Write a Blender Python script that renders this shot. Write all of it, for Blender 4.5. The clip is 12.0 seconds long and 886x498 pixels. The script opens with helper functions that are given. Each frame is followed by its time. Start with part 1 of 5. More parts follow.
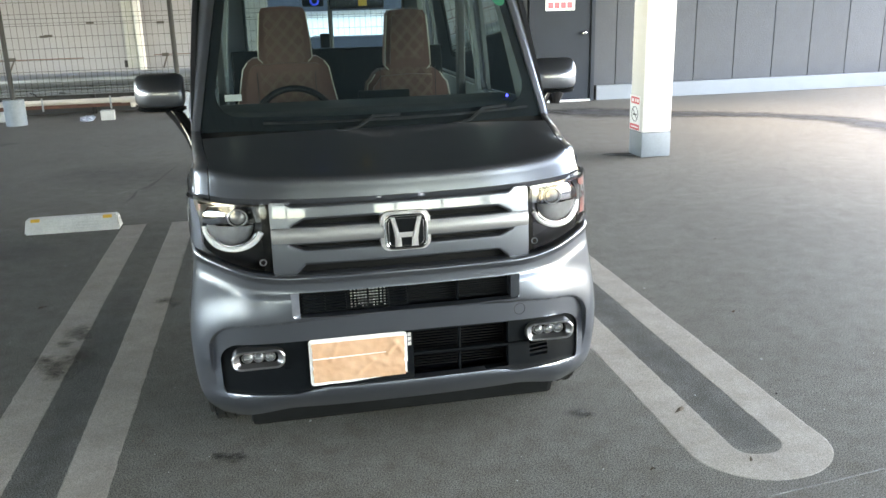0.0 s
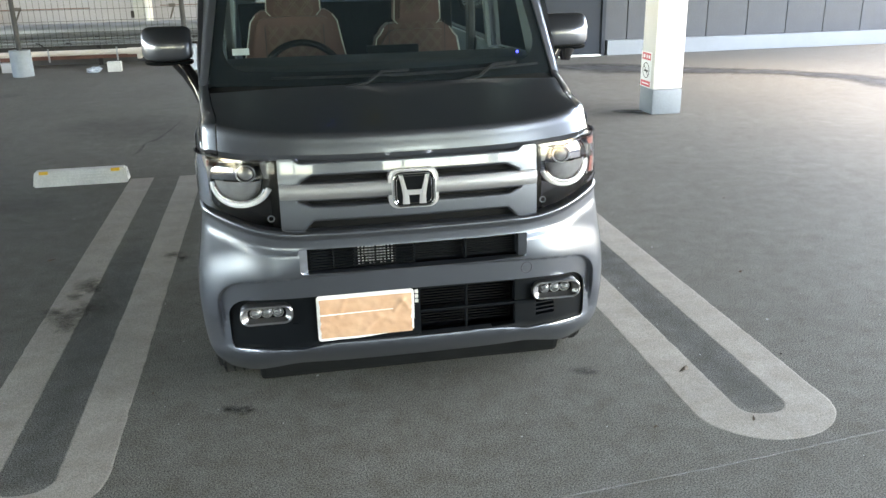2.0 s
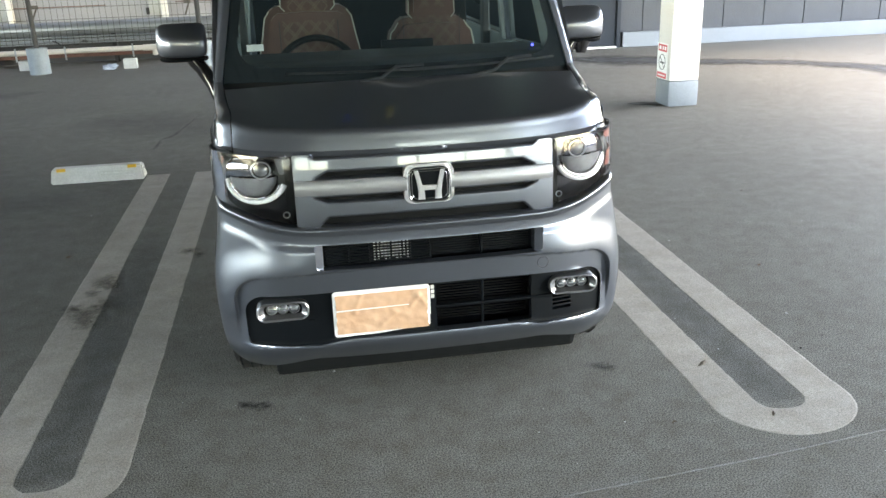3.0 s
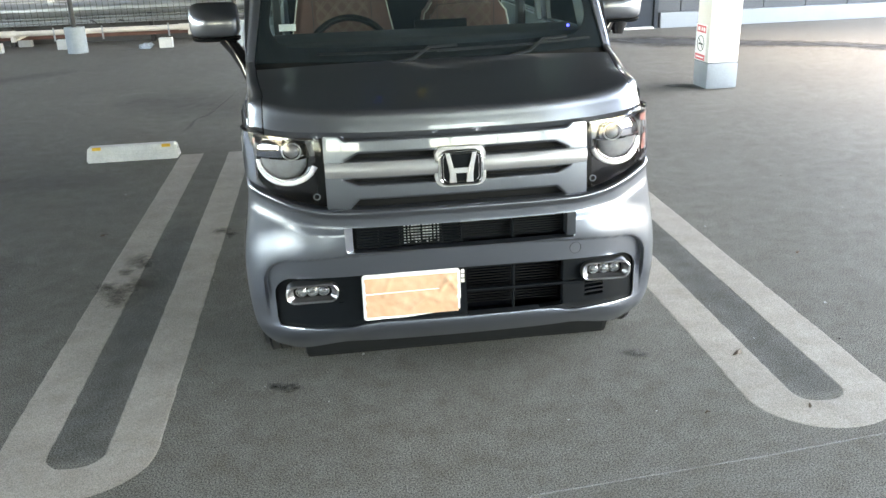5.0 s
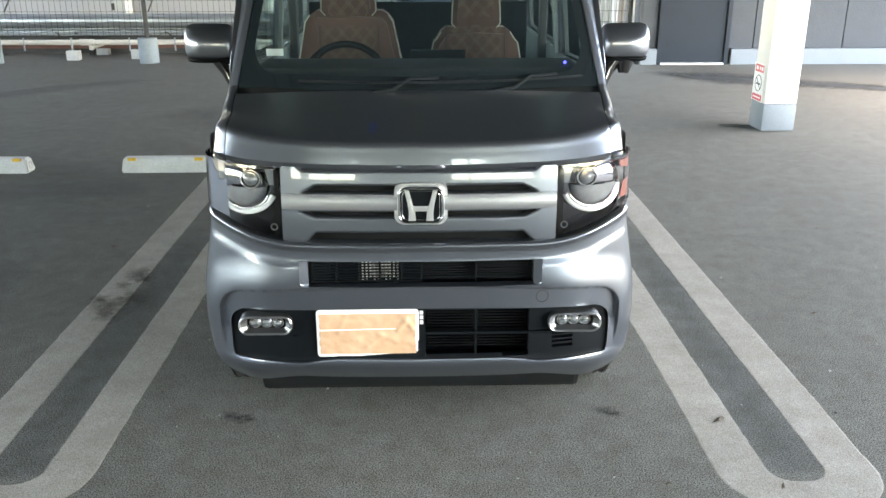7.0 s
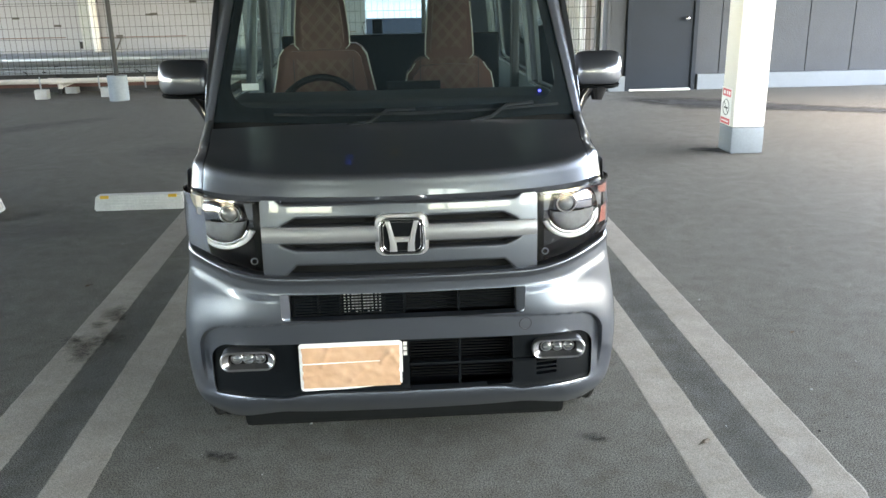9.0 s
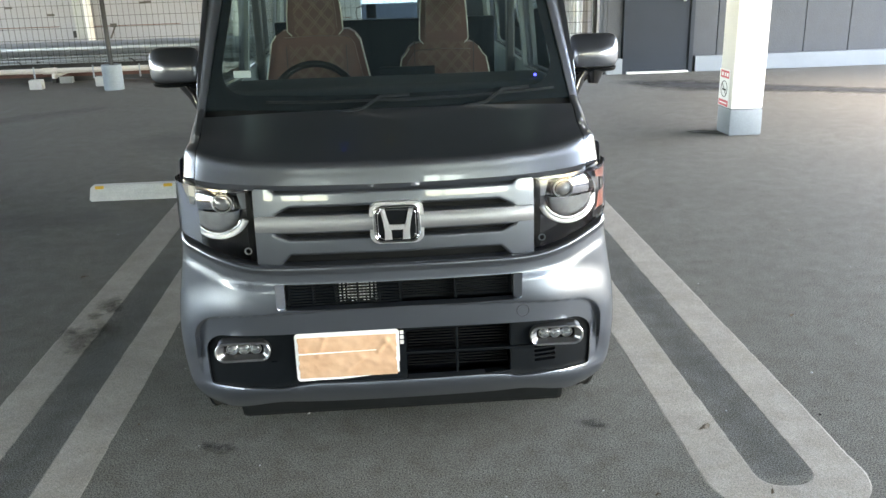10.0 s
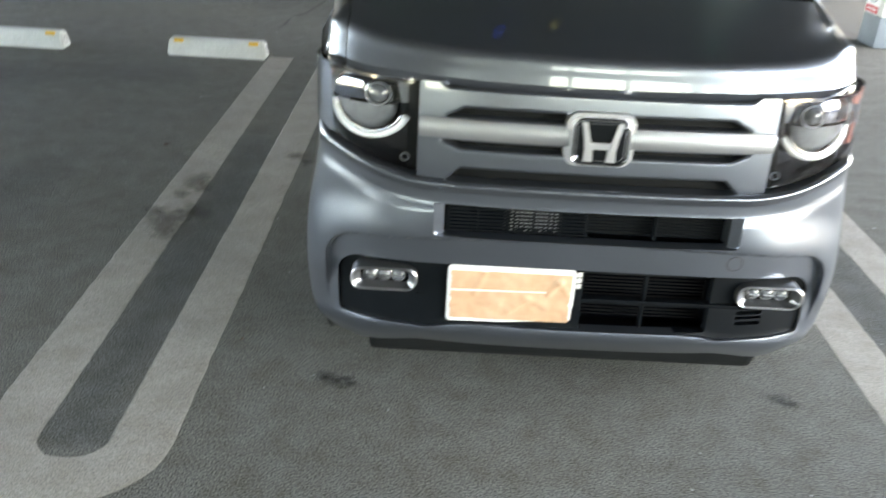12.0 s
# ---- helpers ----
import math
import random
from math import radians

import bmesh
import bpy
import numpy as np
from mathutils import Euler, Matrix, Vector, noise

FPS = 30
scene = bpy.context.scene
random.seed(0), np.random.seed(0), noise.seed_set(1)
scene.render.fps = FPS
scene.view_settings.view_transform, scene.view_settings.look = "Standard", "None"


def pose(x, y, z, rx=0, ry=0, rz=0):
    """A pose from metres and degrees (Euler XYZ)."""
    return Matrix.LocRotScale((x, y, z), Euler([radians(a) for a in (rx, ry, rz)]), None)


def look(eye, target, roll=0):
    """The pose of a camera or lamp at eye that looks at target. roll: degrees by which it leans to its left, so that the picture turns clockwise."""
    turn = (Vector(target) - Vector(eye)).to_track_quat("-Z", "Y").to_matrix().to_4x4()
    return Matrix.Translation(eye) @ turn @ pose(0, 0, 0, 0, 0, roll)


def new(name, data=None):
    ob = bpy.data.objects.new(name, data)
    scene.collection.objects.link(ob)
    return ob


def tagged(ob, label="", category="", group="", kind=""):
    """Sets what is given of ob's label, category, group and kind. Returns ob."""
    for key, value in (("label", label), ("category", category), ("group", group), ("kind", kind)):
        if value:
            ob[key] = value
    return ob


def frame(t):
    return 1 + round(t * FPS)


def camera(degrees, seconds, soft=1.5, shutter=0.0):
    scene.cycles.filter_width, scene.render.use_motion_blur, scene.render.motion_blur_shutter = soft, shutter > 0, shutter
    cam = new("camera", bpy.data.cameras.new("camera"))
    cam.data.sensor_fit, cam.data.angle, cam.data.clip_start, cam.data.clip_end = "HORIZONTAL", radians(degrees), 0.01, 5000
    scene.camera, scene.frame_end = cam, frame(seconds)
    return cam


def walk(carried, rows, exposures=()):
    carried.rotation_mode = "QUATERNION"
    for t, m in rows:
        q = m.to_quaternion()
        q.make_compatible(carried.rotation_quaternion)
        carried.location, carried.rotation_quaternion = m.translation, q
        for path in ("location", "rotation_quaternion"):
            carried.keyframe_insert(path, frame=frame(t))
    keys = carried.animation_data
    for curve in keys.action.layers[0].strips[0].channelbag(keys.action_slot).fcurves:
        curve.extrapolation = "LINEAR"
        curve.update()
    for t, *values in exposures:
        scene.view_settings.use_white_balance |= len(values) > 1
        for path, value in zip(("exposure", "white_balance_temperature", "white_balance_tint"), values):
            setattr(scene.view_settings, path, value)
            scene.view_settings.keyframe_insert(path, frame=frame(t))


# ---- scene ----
cam = camera(55.2, 12.0, shutter=0.3)
PATH = [
    (0, (-0.39, 0.439, 1.52), (-0.024, 2.322, 0.952), -1.5),
    (0.5, (-0.392, 0.435, 1.522), (-0.041, 2.309, 0.916), -1.4),
    (1, (-0.393, 0.435, 1.527), (-0.035, 2.295, 0.883), -1.0),
    (1.5, (-0.392, 0.435, 1.528), (-0.038, 2.291, 0.87), -1.0),
    (2, (-0.391, 0.441, 1.529), (-0.05, 2.295, 0.861), -1.1),
    (2.5, (-0.391, 0.446, 1.529), (-0.067, 2.3, 0.854), -1.3),
    (3, (-0.39, 0.453, 1.53), (-0.086, 2.309, 0.849), -1.8),
    (5, (-0.381, 0.485, 1.527), (-0.155, 2.337, 0.807), -1.9),
    (5.2, (-0.375, 0.483, 1.528), (-0.153, 2.329, 0.793), -1.9),
    (5.5, (-0.302, 0.509, 1.525), (-0.172, 2.366, 0.794), -2.8),
    (5.7, (-0.191, 0.523, 1.519), (-0.132, 2.381, 0.784), -0.8),
    (6, (-0.046, 0.571, 1.527), (-0.035, 2.424, 0.774), 1.6),
    (6.2, (0.005, 0.572, 1.526), (0.026, 2.423, 0.77), -0.4),
    (6.5, (0.023, 0.588, 1.53), (0.059, 2.442, 0.781), 0.1),
    (7, (0.004, 0.579, 1.54), (0.055, 2.463, 0.87), 0.0),
    (8.8, (-0.02, 0.585, 1.545), (0.089, 2.489, 0.942), -1.3),
    (9, (-0.019, 0.584, 1.539), (0.094, 2.487, 0.935), -1.0),
    (9.5, (-0.016, 0.595, 1.539), (0.101, 2.493, 0.92), -1.4),
    (10, (-0.006, 0.612, 1.535), (0.107, 2.504, 0.899), -1.7),
    (10.5, (0.022, 0.638, 1.53), (0.119, 2.523, 0.868), -1.4),
    (11, (0.022, 0.686, 1.522), (0.102, 2.561, 0.83), -0.8),
    (11.3, (-0.043, 0.770, 1.513), (0.03, 2.633, 0.788), -0.3),
    (11.5, (-0.125, 0.865, 1.508), (-0.06, 2.72, 0.762), -0.0),
    (11.7, (-0.222, 0.970, 1.501), (-0.166, 2.814, 0.731), 0.4),
    (12, (-0.381, 1.176, 1.456), (-0.357, 2.96, 0.551), 3.3),
]
walk(cam, [(t, look(eye, target, roll)) for t, eye, target, roll in PATH], exposures=[(0.0, 5.25, 10000, 13), (3.2, 5.25, 10000, 13), (5.0, 5.56, 10000, 13), (7.2, 5.44, 10000, 13), (8.8, 5.22, 10000, 13), (11.0, 5.28, 10000, 13), (12.0, 5.52, 10000, 13)])

# ---- world, sun, exposure ----
world = bpy.data.worlds.new("world")
scene.world = world
world.use_nodes = True
wn = world.node_tree.nodes
sky = wn.new("ShaderNodeTexSky")
sky.sky_type, sky.sun_disc = "NISHITA", False
sky.sun_elevation, sky.sun_rotation = radians(50), radians(104)
sky.air_density, sky.dust_density = 0.7, 0.4
world.node_tree.links.new(sky.outputs[0], wn["Background"].inputs[0])
wn["Background"].inputs[1].default_value = 0.15
sun = new("sun", bpy.data.lights.new("sun", "SUN"))
sun.data.energy, sun.data.angle, sun.data.color = 0.1, radians(40), (1, 0.985, 0.96)
sun.matrix_world = look((11.2, -2.8, 13.8), (0, 0, 0))

# ---- materials ----
def mat(name, color, rough=0.5, metal=0.0, vary=0.0, scale=8.0, bump=0.0, bump_scale=60.0, coat=0.0, tint=None, fine=0.0, spec=0.5, rand=0.0, mottle=0.0):
    """Principled surface whose colour drifts at a large and a fine scale, with a fine relief."""
    m = bpy.data.materials.new(name)
    m.use_nodes = True
    n, l = m.node_tree.nodes, m.node_tree.links
    p = n["Principled BSDF"]
    p.inputs["Roughness"].default_value, p.inputs["Metallic"].default_value = rough, metal
    p.inputs["Coat Weight"].default_value, p.inputs["Coat Roughness"].default_value = coat, 0.03
    p.inputs["Specular IOR Level"].default_value = spec
    p.inputs["Base Color"].default_value = (*color, 1)
    co = n.new("ShaderNodeTexCoord").outputs["Object"]
    if vary or fine or rand:
        big = n.new("ShaderNodeTexNoise")
        big.inputs["Scale"].default_value, big.inputs["Detail"].default_value, big.inputs["Roughness"].default_value = scale, 6, 0.65
        l.new(co, big.inputs["Vector"])
        ramp = n.new("ShaderNodeMapRange")
        ramp.inputs["From Min"].default_value, ramp.inputs["From Max"].default_value = 0.32, 0.68
        l.new(big.outputs["Fac"], ramp.inputs["Value"])
        mix = n.new("ShaderNodeMix")
        mix.data_type = "RGBA"
        other = tint or tuple(c * (1 - vary) for c in color)
        mix.inputs["A"].default_value, mix.inputs["B"].default_value = (*color, 1), (*other, 1)
        l.new(ramp.outputs["Result"], mix.inputs["Factor"])
        out = mix.outputs["Result"]
        if fine:
            grain = n.new("ShaderNodeTexNoise")
            grain.inputs["Scale"].default_value, grain.inputs["Detail"].default_value = bump_scale * 1.3, 5
            l.new(co, grain.inputs["Vector"])
            g = n.new("ShaderNodeMapRange")
            g.inputs["From Min"].default_value, g.inputs["From Max"].default_value = 0.36, 0.64
            g.inputs["To Min"].default_value, g.inputs["To Max"].default_value = 1 - fine, 1 + fine
            l.new(grain.outputs["Fac"], g.inputs["Value"])
            mul = n.new("ShaderNodeVectorMath")
            mul.operation = "SCALE"
            l.new(out, mul.inputs[0]), l.new(g.outputs["Result"], mul.inputs["Scale"])
            out = mul.outputs[0]
        if mottle:
            blotch = n.new("ShaderNodeTexNoise")
            blotch.inputs["Scale"].default_value, blotch.inputs["Detail"].default_value, blotch.inputs["Roughness"].default_value = 9.0, 10, 0.78
            l.new(co, blotch.inputs["Vector"])
            g3 = n.new("ShaderNodeMapRange")
            g3.inputs["From Min"].default_value, g3.inputs["From Max"].default_value = 0.36, 0.62
            l.new(blotch.outputs["Fac"], g3.inputs["Value"])
            soil = n.new("ShaderNodeMix")
            soil.data_type, soil.blend_type = "RGBA", "MULTIPLY"
            soil.inputs["B"].default_value = (1 - mottle * 0.85, 1 - mottle * 0.95, 1 - mottle * 1.15, 1)
            sub_fac = n.new("ShaderNodeMath")
            sub_fac.operation = "SUBTRACT"
            sub_fac.inputs[0].default_value = 1.0
            l.new(g3.outputs["Result"], sub_fac.inputs[1])
            l.new(sub_fac.outputs[0], soil.inputs["Factor"]), l.new(out, soil.inputs["A"])
            out = soil.outputs["Result"]
        if rand:
            info = n.new("ShaderNodeObjectInfo")
            g2 = n.new("ShaderNodeMapRange")
            g2.inputs["To Min"].default_value, g2.inputs["To Max"].default_value = 1 - rand, 1 + rand
            l.new(info.outputs["Random"], g2.inputs["Value"])
            mul2 = n.new("ShaderNodeVectorMath")
            mul2.operation = "SCALE"
            l.new(out, mul2.inputs[0]), l.new(g2.outputs["Result"], mul2.inputs["Scale"])
            out = mul2.outputs[0]
        l.new(out, p.inputs["Base Color"])
    if bump:
        tex = n.new("ShaderNodeTexNoise")
        tex.inputs["Scale"].default_value, tex.inputs["Detail"].default_value = bump_scale, 4
        l.new(co, tex.inputs["Vector"])
        b = n.new("ShaderNodeBump")
        b.inputs["Strength"].default_value, b.inputs["Distance"].default_value = min(1, bump * 100), 0.01 * min(1, bump * 10) + bump
        l.new(tex.outputs["Fac"], b.inputs["Height"])
        l.new(b.outputs["Normal"], p.inputs["Normal"])
    return m


def glass(name, tint, gloss_ior=1.5, veil=0.0):
    """Clear pane: light passes straight through, and the surface mirrors by Fresnel."""
    m = bpy.data.materials.new(name)
    m.use_nodes = True
    n, l = m.node_tree.nodes, m.node_tree.links
    n.remove(n["Principled BSDF"])
    t, g, f, mix = n.new("ShaderNodeBsdfTransparent"), n.new("ShaderNodeBsdfGlossy"), n.new("ShaderNodeFresnel"), n.new("ShaderNodeMixShader")
    t.inputs["Color"].default_value, g.inputs["Roughness"].default_value, f.inputs["IOR"].default_value = (*tint, 1), 0.01, gloss_ior
    l.new(f.outputs[0], mix.inputs[0]), l.new(t.outputs[0], mix.inputs[1]), l.new(g.outputs[0], mix.inputs[2])
    last = mix
    # Bluish diffuse layer lifts the darks, a painted stand-in for reflected haze.
    if veil:
        veil_shader, last = n.new("ShaderNodeBsdfDiffuse"), n.new("ShaderNodeMixShader")
        veil_shader.inputs["Color"].default_value, last.inputs[0].default_value = (0.26, 0.44, 0.56, 1), veil
        l.new(mix.outputs[0], last.inputs[1]), l.new(veil_shader.outputs[0], last.inputs[2])
    l.new(last.outputs[0], n["Material Output"].inputs[0])
    return m


def glow(name, color, strength):
    m = mat(name, color, 0.3)
    p = m.node_tree.nodes["Principled BSDF"]
    p.inputs["Emission Color"].default_value, p.inputs["Emission Strength"].default_value = (*color, 1), strength
    return m


FLOOR = mat("coated_asphalt", (0.142, 0.139, 0.125), 0.8, vary=0.3, scale=0.9, tint=(0.122, 0.117, 0.103), bump=0.0019, bump_scale=165, fine=0.85, spec=0.35, mottle=0.34)
PAINT_LINE = mat("worn_line_paint", (0.355, 0.322, 0.284), 0.7, vary=0.3, scale=5, tint=(0.27, 0.243, 0.214), bump=0.002, bump_scale=200, fine=0.35, mottle=0.18)
BODY = mat("grey_metallic_paint", (0.163, 0.182, 0.214), 0.29, metal=0.9, vary=0.03, scale=500, coat=1.0, fine=0.04, bump_scale=900)
BODY.node_tree.nodes["Principled BSDF"].inputs["Coat IOR"].default_value = 1.58
BRIGHT = mat("bright_silver_trim", (0.33, 0.34, 0.36), 0.4, metal=0.85, vary=0.03, scale=300, coat=0.4)
CHROME = mat("chrome", (0.85, 0.85, 0.86), 0.06, metal=1.0)
TRIM_CHROME = mat("satin_chrome", (0.55, 0.55, 0.56), 0.32, metal=1.0)
BADGE = mat("badge_chrome", (0.84, 0.84, 0.86), 0.34, metal=1.0)
FOG_FRAME = mat("grey_chrome", (0.2, 0.2, 0.205), 0.3, metal=0.9)
CONDENSER = mat("pale_glint_metal", (0.55, 0.56, 0.56), 0.45, metal=0.3, vary=0.2, scale=60)
LAMP_SILVER = mat("lamp_silver", (0.09, 0.093, 0.1), 0.3, metal=0.4, vary=0.1, scale=40)
BOWL_CHROME = mat("lamp_mirror", (0.36, 0.37, 0.385), 0.07, metal=1.0)
DULL_CHROME = mat("dark_chrome", (0.075, 0.077, 0.08), 0.05, metal=1.0)
BLACK = mat("black_grained_plastic", (0.005, 0.0065, 0.008), 0.5, spec=0.06, vary=0.2, scale=30, bump=0.001, bump_scale=700)
GLOSS_BLACK = mat("gloss_black_plastic", (0.01, 0.01, 0.011), 0.08, coat=0.5)
WIPER = mat("wiper_metal", (0.009, 0.013, 0.017), 0.4, vary=0.1, scale=40)
DARK_TRIM = mat("dark_cabin_trim", (0.024, 0.025, 0.026), 0.65, vary=0.2, scale=14, bump=0.001, bump_scale=500)
GREY_TRIM = mat("grey_cabin_trim", (0.125, 0.145, 0.146), 0.7, vary=0.15, scale=9)
RUBBER = mat("tyre_rubber", (0.05, 0.05, 0.048), 0.85, vary=0.3, scale=25, bump=0.002, bump_scale=200)
STEEL = mat("wheel_steel", (0.35, 0.35, 0.36), 0.4, metal=0.8, vary=0.1, scale=10)
GLASS = glass("windscreen_glass", (0.54, 0.68, 0.72), 1.5, 0.0125)
PANE = glass("dimming_pane", (0.72, 0.74, 0.74), 1.45)
SIDE_GLASS = glass("side_glass", (0.72, 0.80, 0.76), 1.52)
LENS = glass("clear_lens", (0.93, 0.94, 0.95), 1.38)
GUIDE = mat("white_light_guide", (0.78, 0.79, 0.8), 0.25, vary=0.04, scale=30, coat=0.5)
SMOKE = mat("smoked_lamp_plastic", (0.10, 0.106, 0.115), 0.12, vary=0.15, scale=25, coat=0.8)
EYELID = mat("smoked_lower_reflector", (0.17, 0.178, 0.19), 0.4, vary=0.35, scale=35, coat=0.3)
AMBER = mat("amber_reflector", (0.2, 0.062, 0.048), 0.3, vary=0.2, scale=60, coat=0.6)
PLATE = mat("plate_enamel", (0.82, 0.82, 0.8), 0.4, vary=0.04, scale=12)
TAPE = mat("tan_paper_tape", (0.50, 0.285, 0.17), 0.5, vary=0.14, scale=9, tint=(0.58, 0.36, 0.235), bump=0.006, bump_scale=18, fine=0.04)
LEATHER = mat("brown_seat_leather", (0.11, 0.046, 0.035), 0.55, vary=0.2, scale=8, bump=0.001, bump_scale=350)
PIPING = mat("cream_piping", (0.36, 0.34, 0.28), 0.6, vary=0.1, scale=30)
STITCH = mat("cream_thread", (0.175, 0.115, 0.085), 0.7, vary=0.2, scale=80)
PANEL = mat("charcoal_cladding", (0.04, 0.044, 0.05), 0.75, vary=0.12, scale=5, bump=0.006, bump_scale=70, fine=0.2, rand=0.06)
PALE_BASE = mat("pale_grey_plinth_paint", (0.155, 0.172, 0.187), 0.6, vary=0.12, scale=3, fine=0.05)
DOOR_PAINT = mat("slate_door_paint", (0.013, 0.018, 0.025), 0.6, spec=0.2, vary=0.12, scale=2.5)
CREAM = mat("cream_column_paint", (0.65, 0.63, 0.59), 0.45, vary=0.07, scale=2.2, tint=(0.6, 0.585, 0.55), fine=0.02)
GREY_PAINT = mat("grey_column_foot_paint", (0.165, 0.19, 0.21), 0.55, vary=0.12, scale=5, fine=0.05)
CONCRETE = mat("pale_concrete", (0.42, 0.42, 0.40), 0.85, vary=0.2, scale=9, bump=0.003, bump_scale=90, fine=0.08)
BLUE_CONC = mat("painted_post_foot", (0.17, 0.2, 0.22), 0.7, vary=0.15, scale=8, fine=0.08)
GALV = mat("galvanised_duct", (0.34, 0.36, 0.37), 0.35, metal=0.8, vary=0.15, scale=6)
CREAM_PIPE = mat("cream_plastic_pipe", (0.5, 0.455, 0.4), 0.5, vary=0.12, scale=4)
WALL_CREAM = mat("cream_wall_cladding", (0.305, 0.3, 0.318), 0.75, vary=0.1, scale=1.4, tint=(0.27, 0.266, 0.284), fine=0.05)
WHITE = mat("white_enamel", (0.8, 0.8, 0.78), 0.5, vary=0.04, scale=4)
WIRE = mat("dark_fence_wire", (0.028, 0.028, 0.028), 0.6, spec=0.25, vary=0.2, scale=10)
VENT = mat("vent_grille_grey", (0.07, 0.062, 0.055), 0.7, vary=0.2, scale=30)
RUST = mat("rust_red_channel", (0.14, 0.06, 0.045), 0.8, vary=0.3, scale=6)
DIRT = mat("silty_gutter", (0.14, 0.128, 0.108), 0.9, vary=0.3, scale=2.2, bump=0.004, bump_scale=60, fine=0.15)
DECK = mat("ceiling_deck", (0.042, 0.05, 0.054), 0.7, vary=0.1, scale=1.5)
BEAM = mat("ceiling_beam_paint", (0.1, 0.1, 0.1), 0.6, vary=0.1, scale=2)
RED = mat("sign_red", (0.62, 0.08, 0.1), 0.5, vary=0.06, scale=30)
TAG_YELLOW = mat("yellow_card", (0.4, 0.26, 0.04), 0.6, vary=0.1, scale=30)
YELLOW = mat("yellow_plastic", (0.75, 0.42, 0.04), 0.4, vary=0.1, scale=40)
STOP = mat("white_wheel_stop", (0.6, 0.6, 0.56), 0.7, vary=0.16, scale=9, fine=0.08, bump=0.002, bump_scale=90)
LEAF = mat("dry_leaf", (0.085, 0.06, 0.038), 0.8, vary=0.4, scale=60)
BLUE_LED = glow("blue_led", (0.03, 0.05, 1.0), 0.25)
BLUE_RING = glow("blue_ring", (0.02, 0.1, 1.0), 0.011)
GREEN_STICKER = mat("green_sticker", (0.02, 0.30, 0.17), 0.5, vary=0.05, scale=60)
DARK_BAND = mat("dark_louvre_band", (0.05, 0.05, 0.052), 0.6, vary=0.2, scale=3)
LITTER = mat("pale_blue_plastic", (0.42, 0.48, 0.55), 0.4, vary=0.4, scale=25)
OIL_CRUMB = mat("dark_crumb", (0.05, 0.046, 0.04), 0.8, vary=0.4, scale=3)
UNDER = mat("near_black_trim", (0.008, 0.009, 0.009), 0.8, spec=0.15, vary=0.4, scale=9, bump=0.002, bump_scale=120)
FIN = mat("radiator_fin_black", (0.004, 0.0045, 0.005), 0.6, spec=0.1)
FAR_GROUND = mat("outer_ground", (0.22, 0.24, 0.27), 0.85, vary=0.2, scale=0.3)

# ---- building helpers ----
def part(name, bm, material, parent=None, label="", smooth=False, kind=""):
    """One mesh object out of a bmesh, under a thing or a part."""
    me = bpy.data.meshes.new(name)
    bm.to_mesh(me)
    bm.free()
    return finish(name, me, material, parent, label, smooth, kind)


def finish(name, me, material, parent=None, label="", smooth=False, kind=""):
    me.materials.append(material)
    me.polygons.foreach_set("use_smooth", [smooth] * len(me.polygons))
    if smooth:
        me.set_sharp_from_angle(angle=radians(38))
    ob = new(name, me)
    if parent:
        ob.parent = parent
    return tagged(ob, label, kind=kind)


def thing(name, label, category, at=(0, 0, 0), group="", rz=0):
    ob = new(name)
    ob.matrix_world = pose(*at, 0, 0, rz)
    return tagged(ob, label, category, group)


def box(x0, x1, y0, y1, z0, z1, bevel=0.0, bm=None, seg=2):
    bm = bm or bmesh.new()
    m = Matrix.LocRotScale(((x0 + x1) / 2, (y0 + y1) / 2, (z0 + z1) / 2), None, (x1 - x0, y1 - y0, z1 - z0))
    made = bmesh.ops.create_cube(bm, size=1, matrix=m)
    if bevel:
        edges = list({e for v in made["verts"] for e in v.link_edges})
        bmesh.ops.bevel(bm, geom=edges, offset=bevel, segments=seg, affect="EDGES", profile=0.6)
    return bm


def rod(a, b, r, bm=None, n=12, r2=None):
    bm = bm or bmesh.new()
    a, b = Vector(a), Vector(b)
    m = Matrix.Translation((a + b) / 2) @ (b - a).to_track_quat("Z", "Y").to_matrix().to_4x4()
    bmesh.ops.create_cone(bm, cap_ends=True, segments=n, radius1=r, radius2=r if r2 is None else r2, depth=(b - a).length, matrix=m)
    return bm


def tube(points, r, bm=None, n=10, closed=False, squash=1.0):
    """A round bar along a run of points."""
    bm = bm or bmesh.new()
    pts = [Vector(p) for p in points]
    rings = []
    up = Vector((0.31, 0.17, 0.93)).normalized()
    for i, p in enumerate(pts):
        q0 = pts[i - 1] if i or closed else p
        q1 = pts[(i + 1) % len(pts)] if i + 1 < len(pts) or closed else p
        d = (q1 - q0).normalized()
        a = d.cross(up).normalized()
        b = a.cross(d)
        rings.append([bm.verts.new(p + r * (math.cos(k * math.tau / n) * a + squash * math.sin(k * math.tau / n) * b)) for k in range(n)])
    for i in range(len(rings) - (0 if closed else 1)):
        r0, r1 = rings[i], rings[(i + 1) % len(rings)]
        best = 0
        if closed and i == len(rings) - 1:
            best = min(range(n), key=lambda k: (r1[k].co - r0[0].co).length)
        for k in range(n):
            bm.faces.new((r0[k], r0[(k + 1) % n], r1[(k + 1 + best) % n], r1[(k + best) % n]))
    if not closed:
        bm.faces.new(rings[0][::-1])
        bm.faces.new(rings[-1])
    bmesh.ops.recalc_face_normals(bm, faces=bm.faces)
    return bm


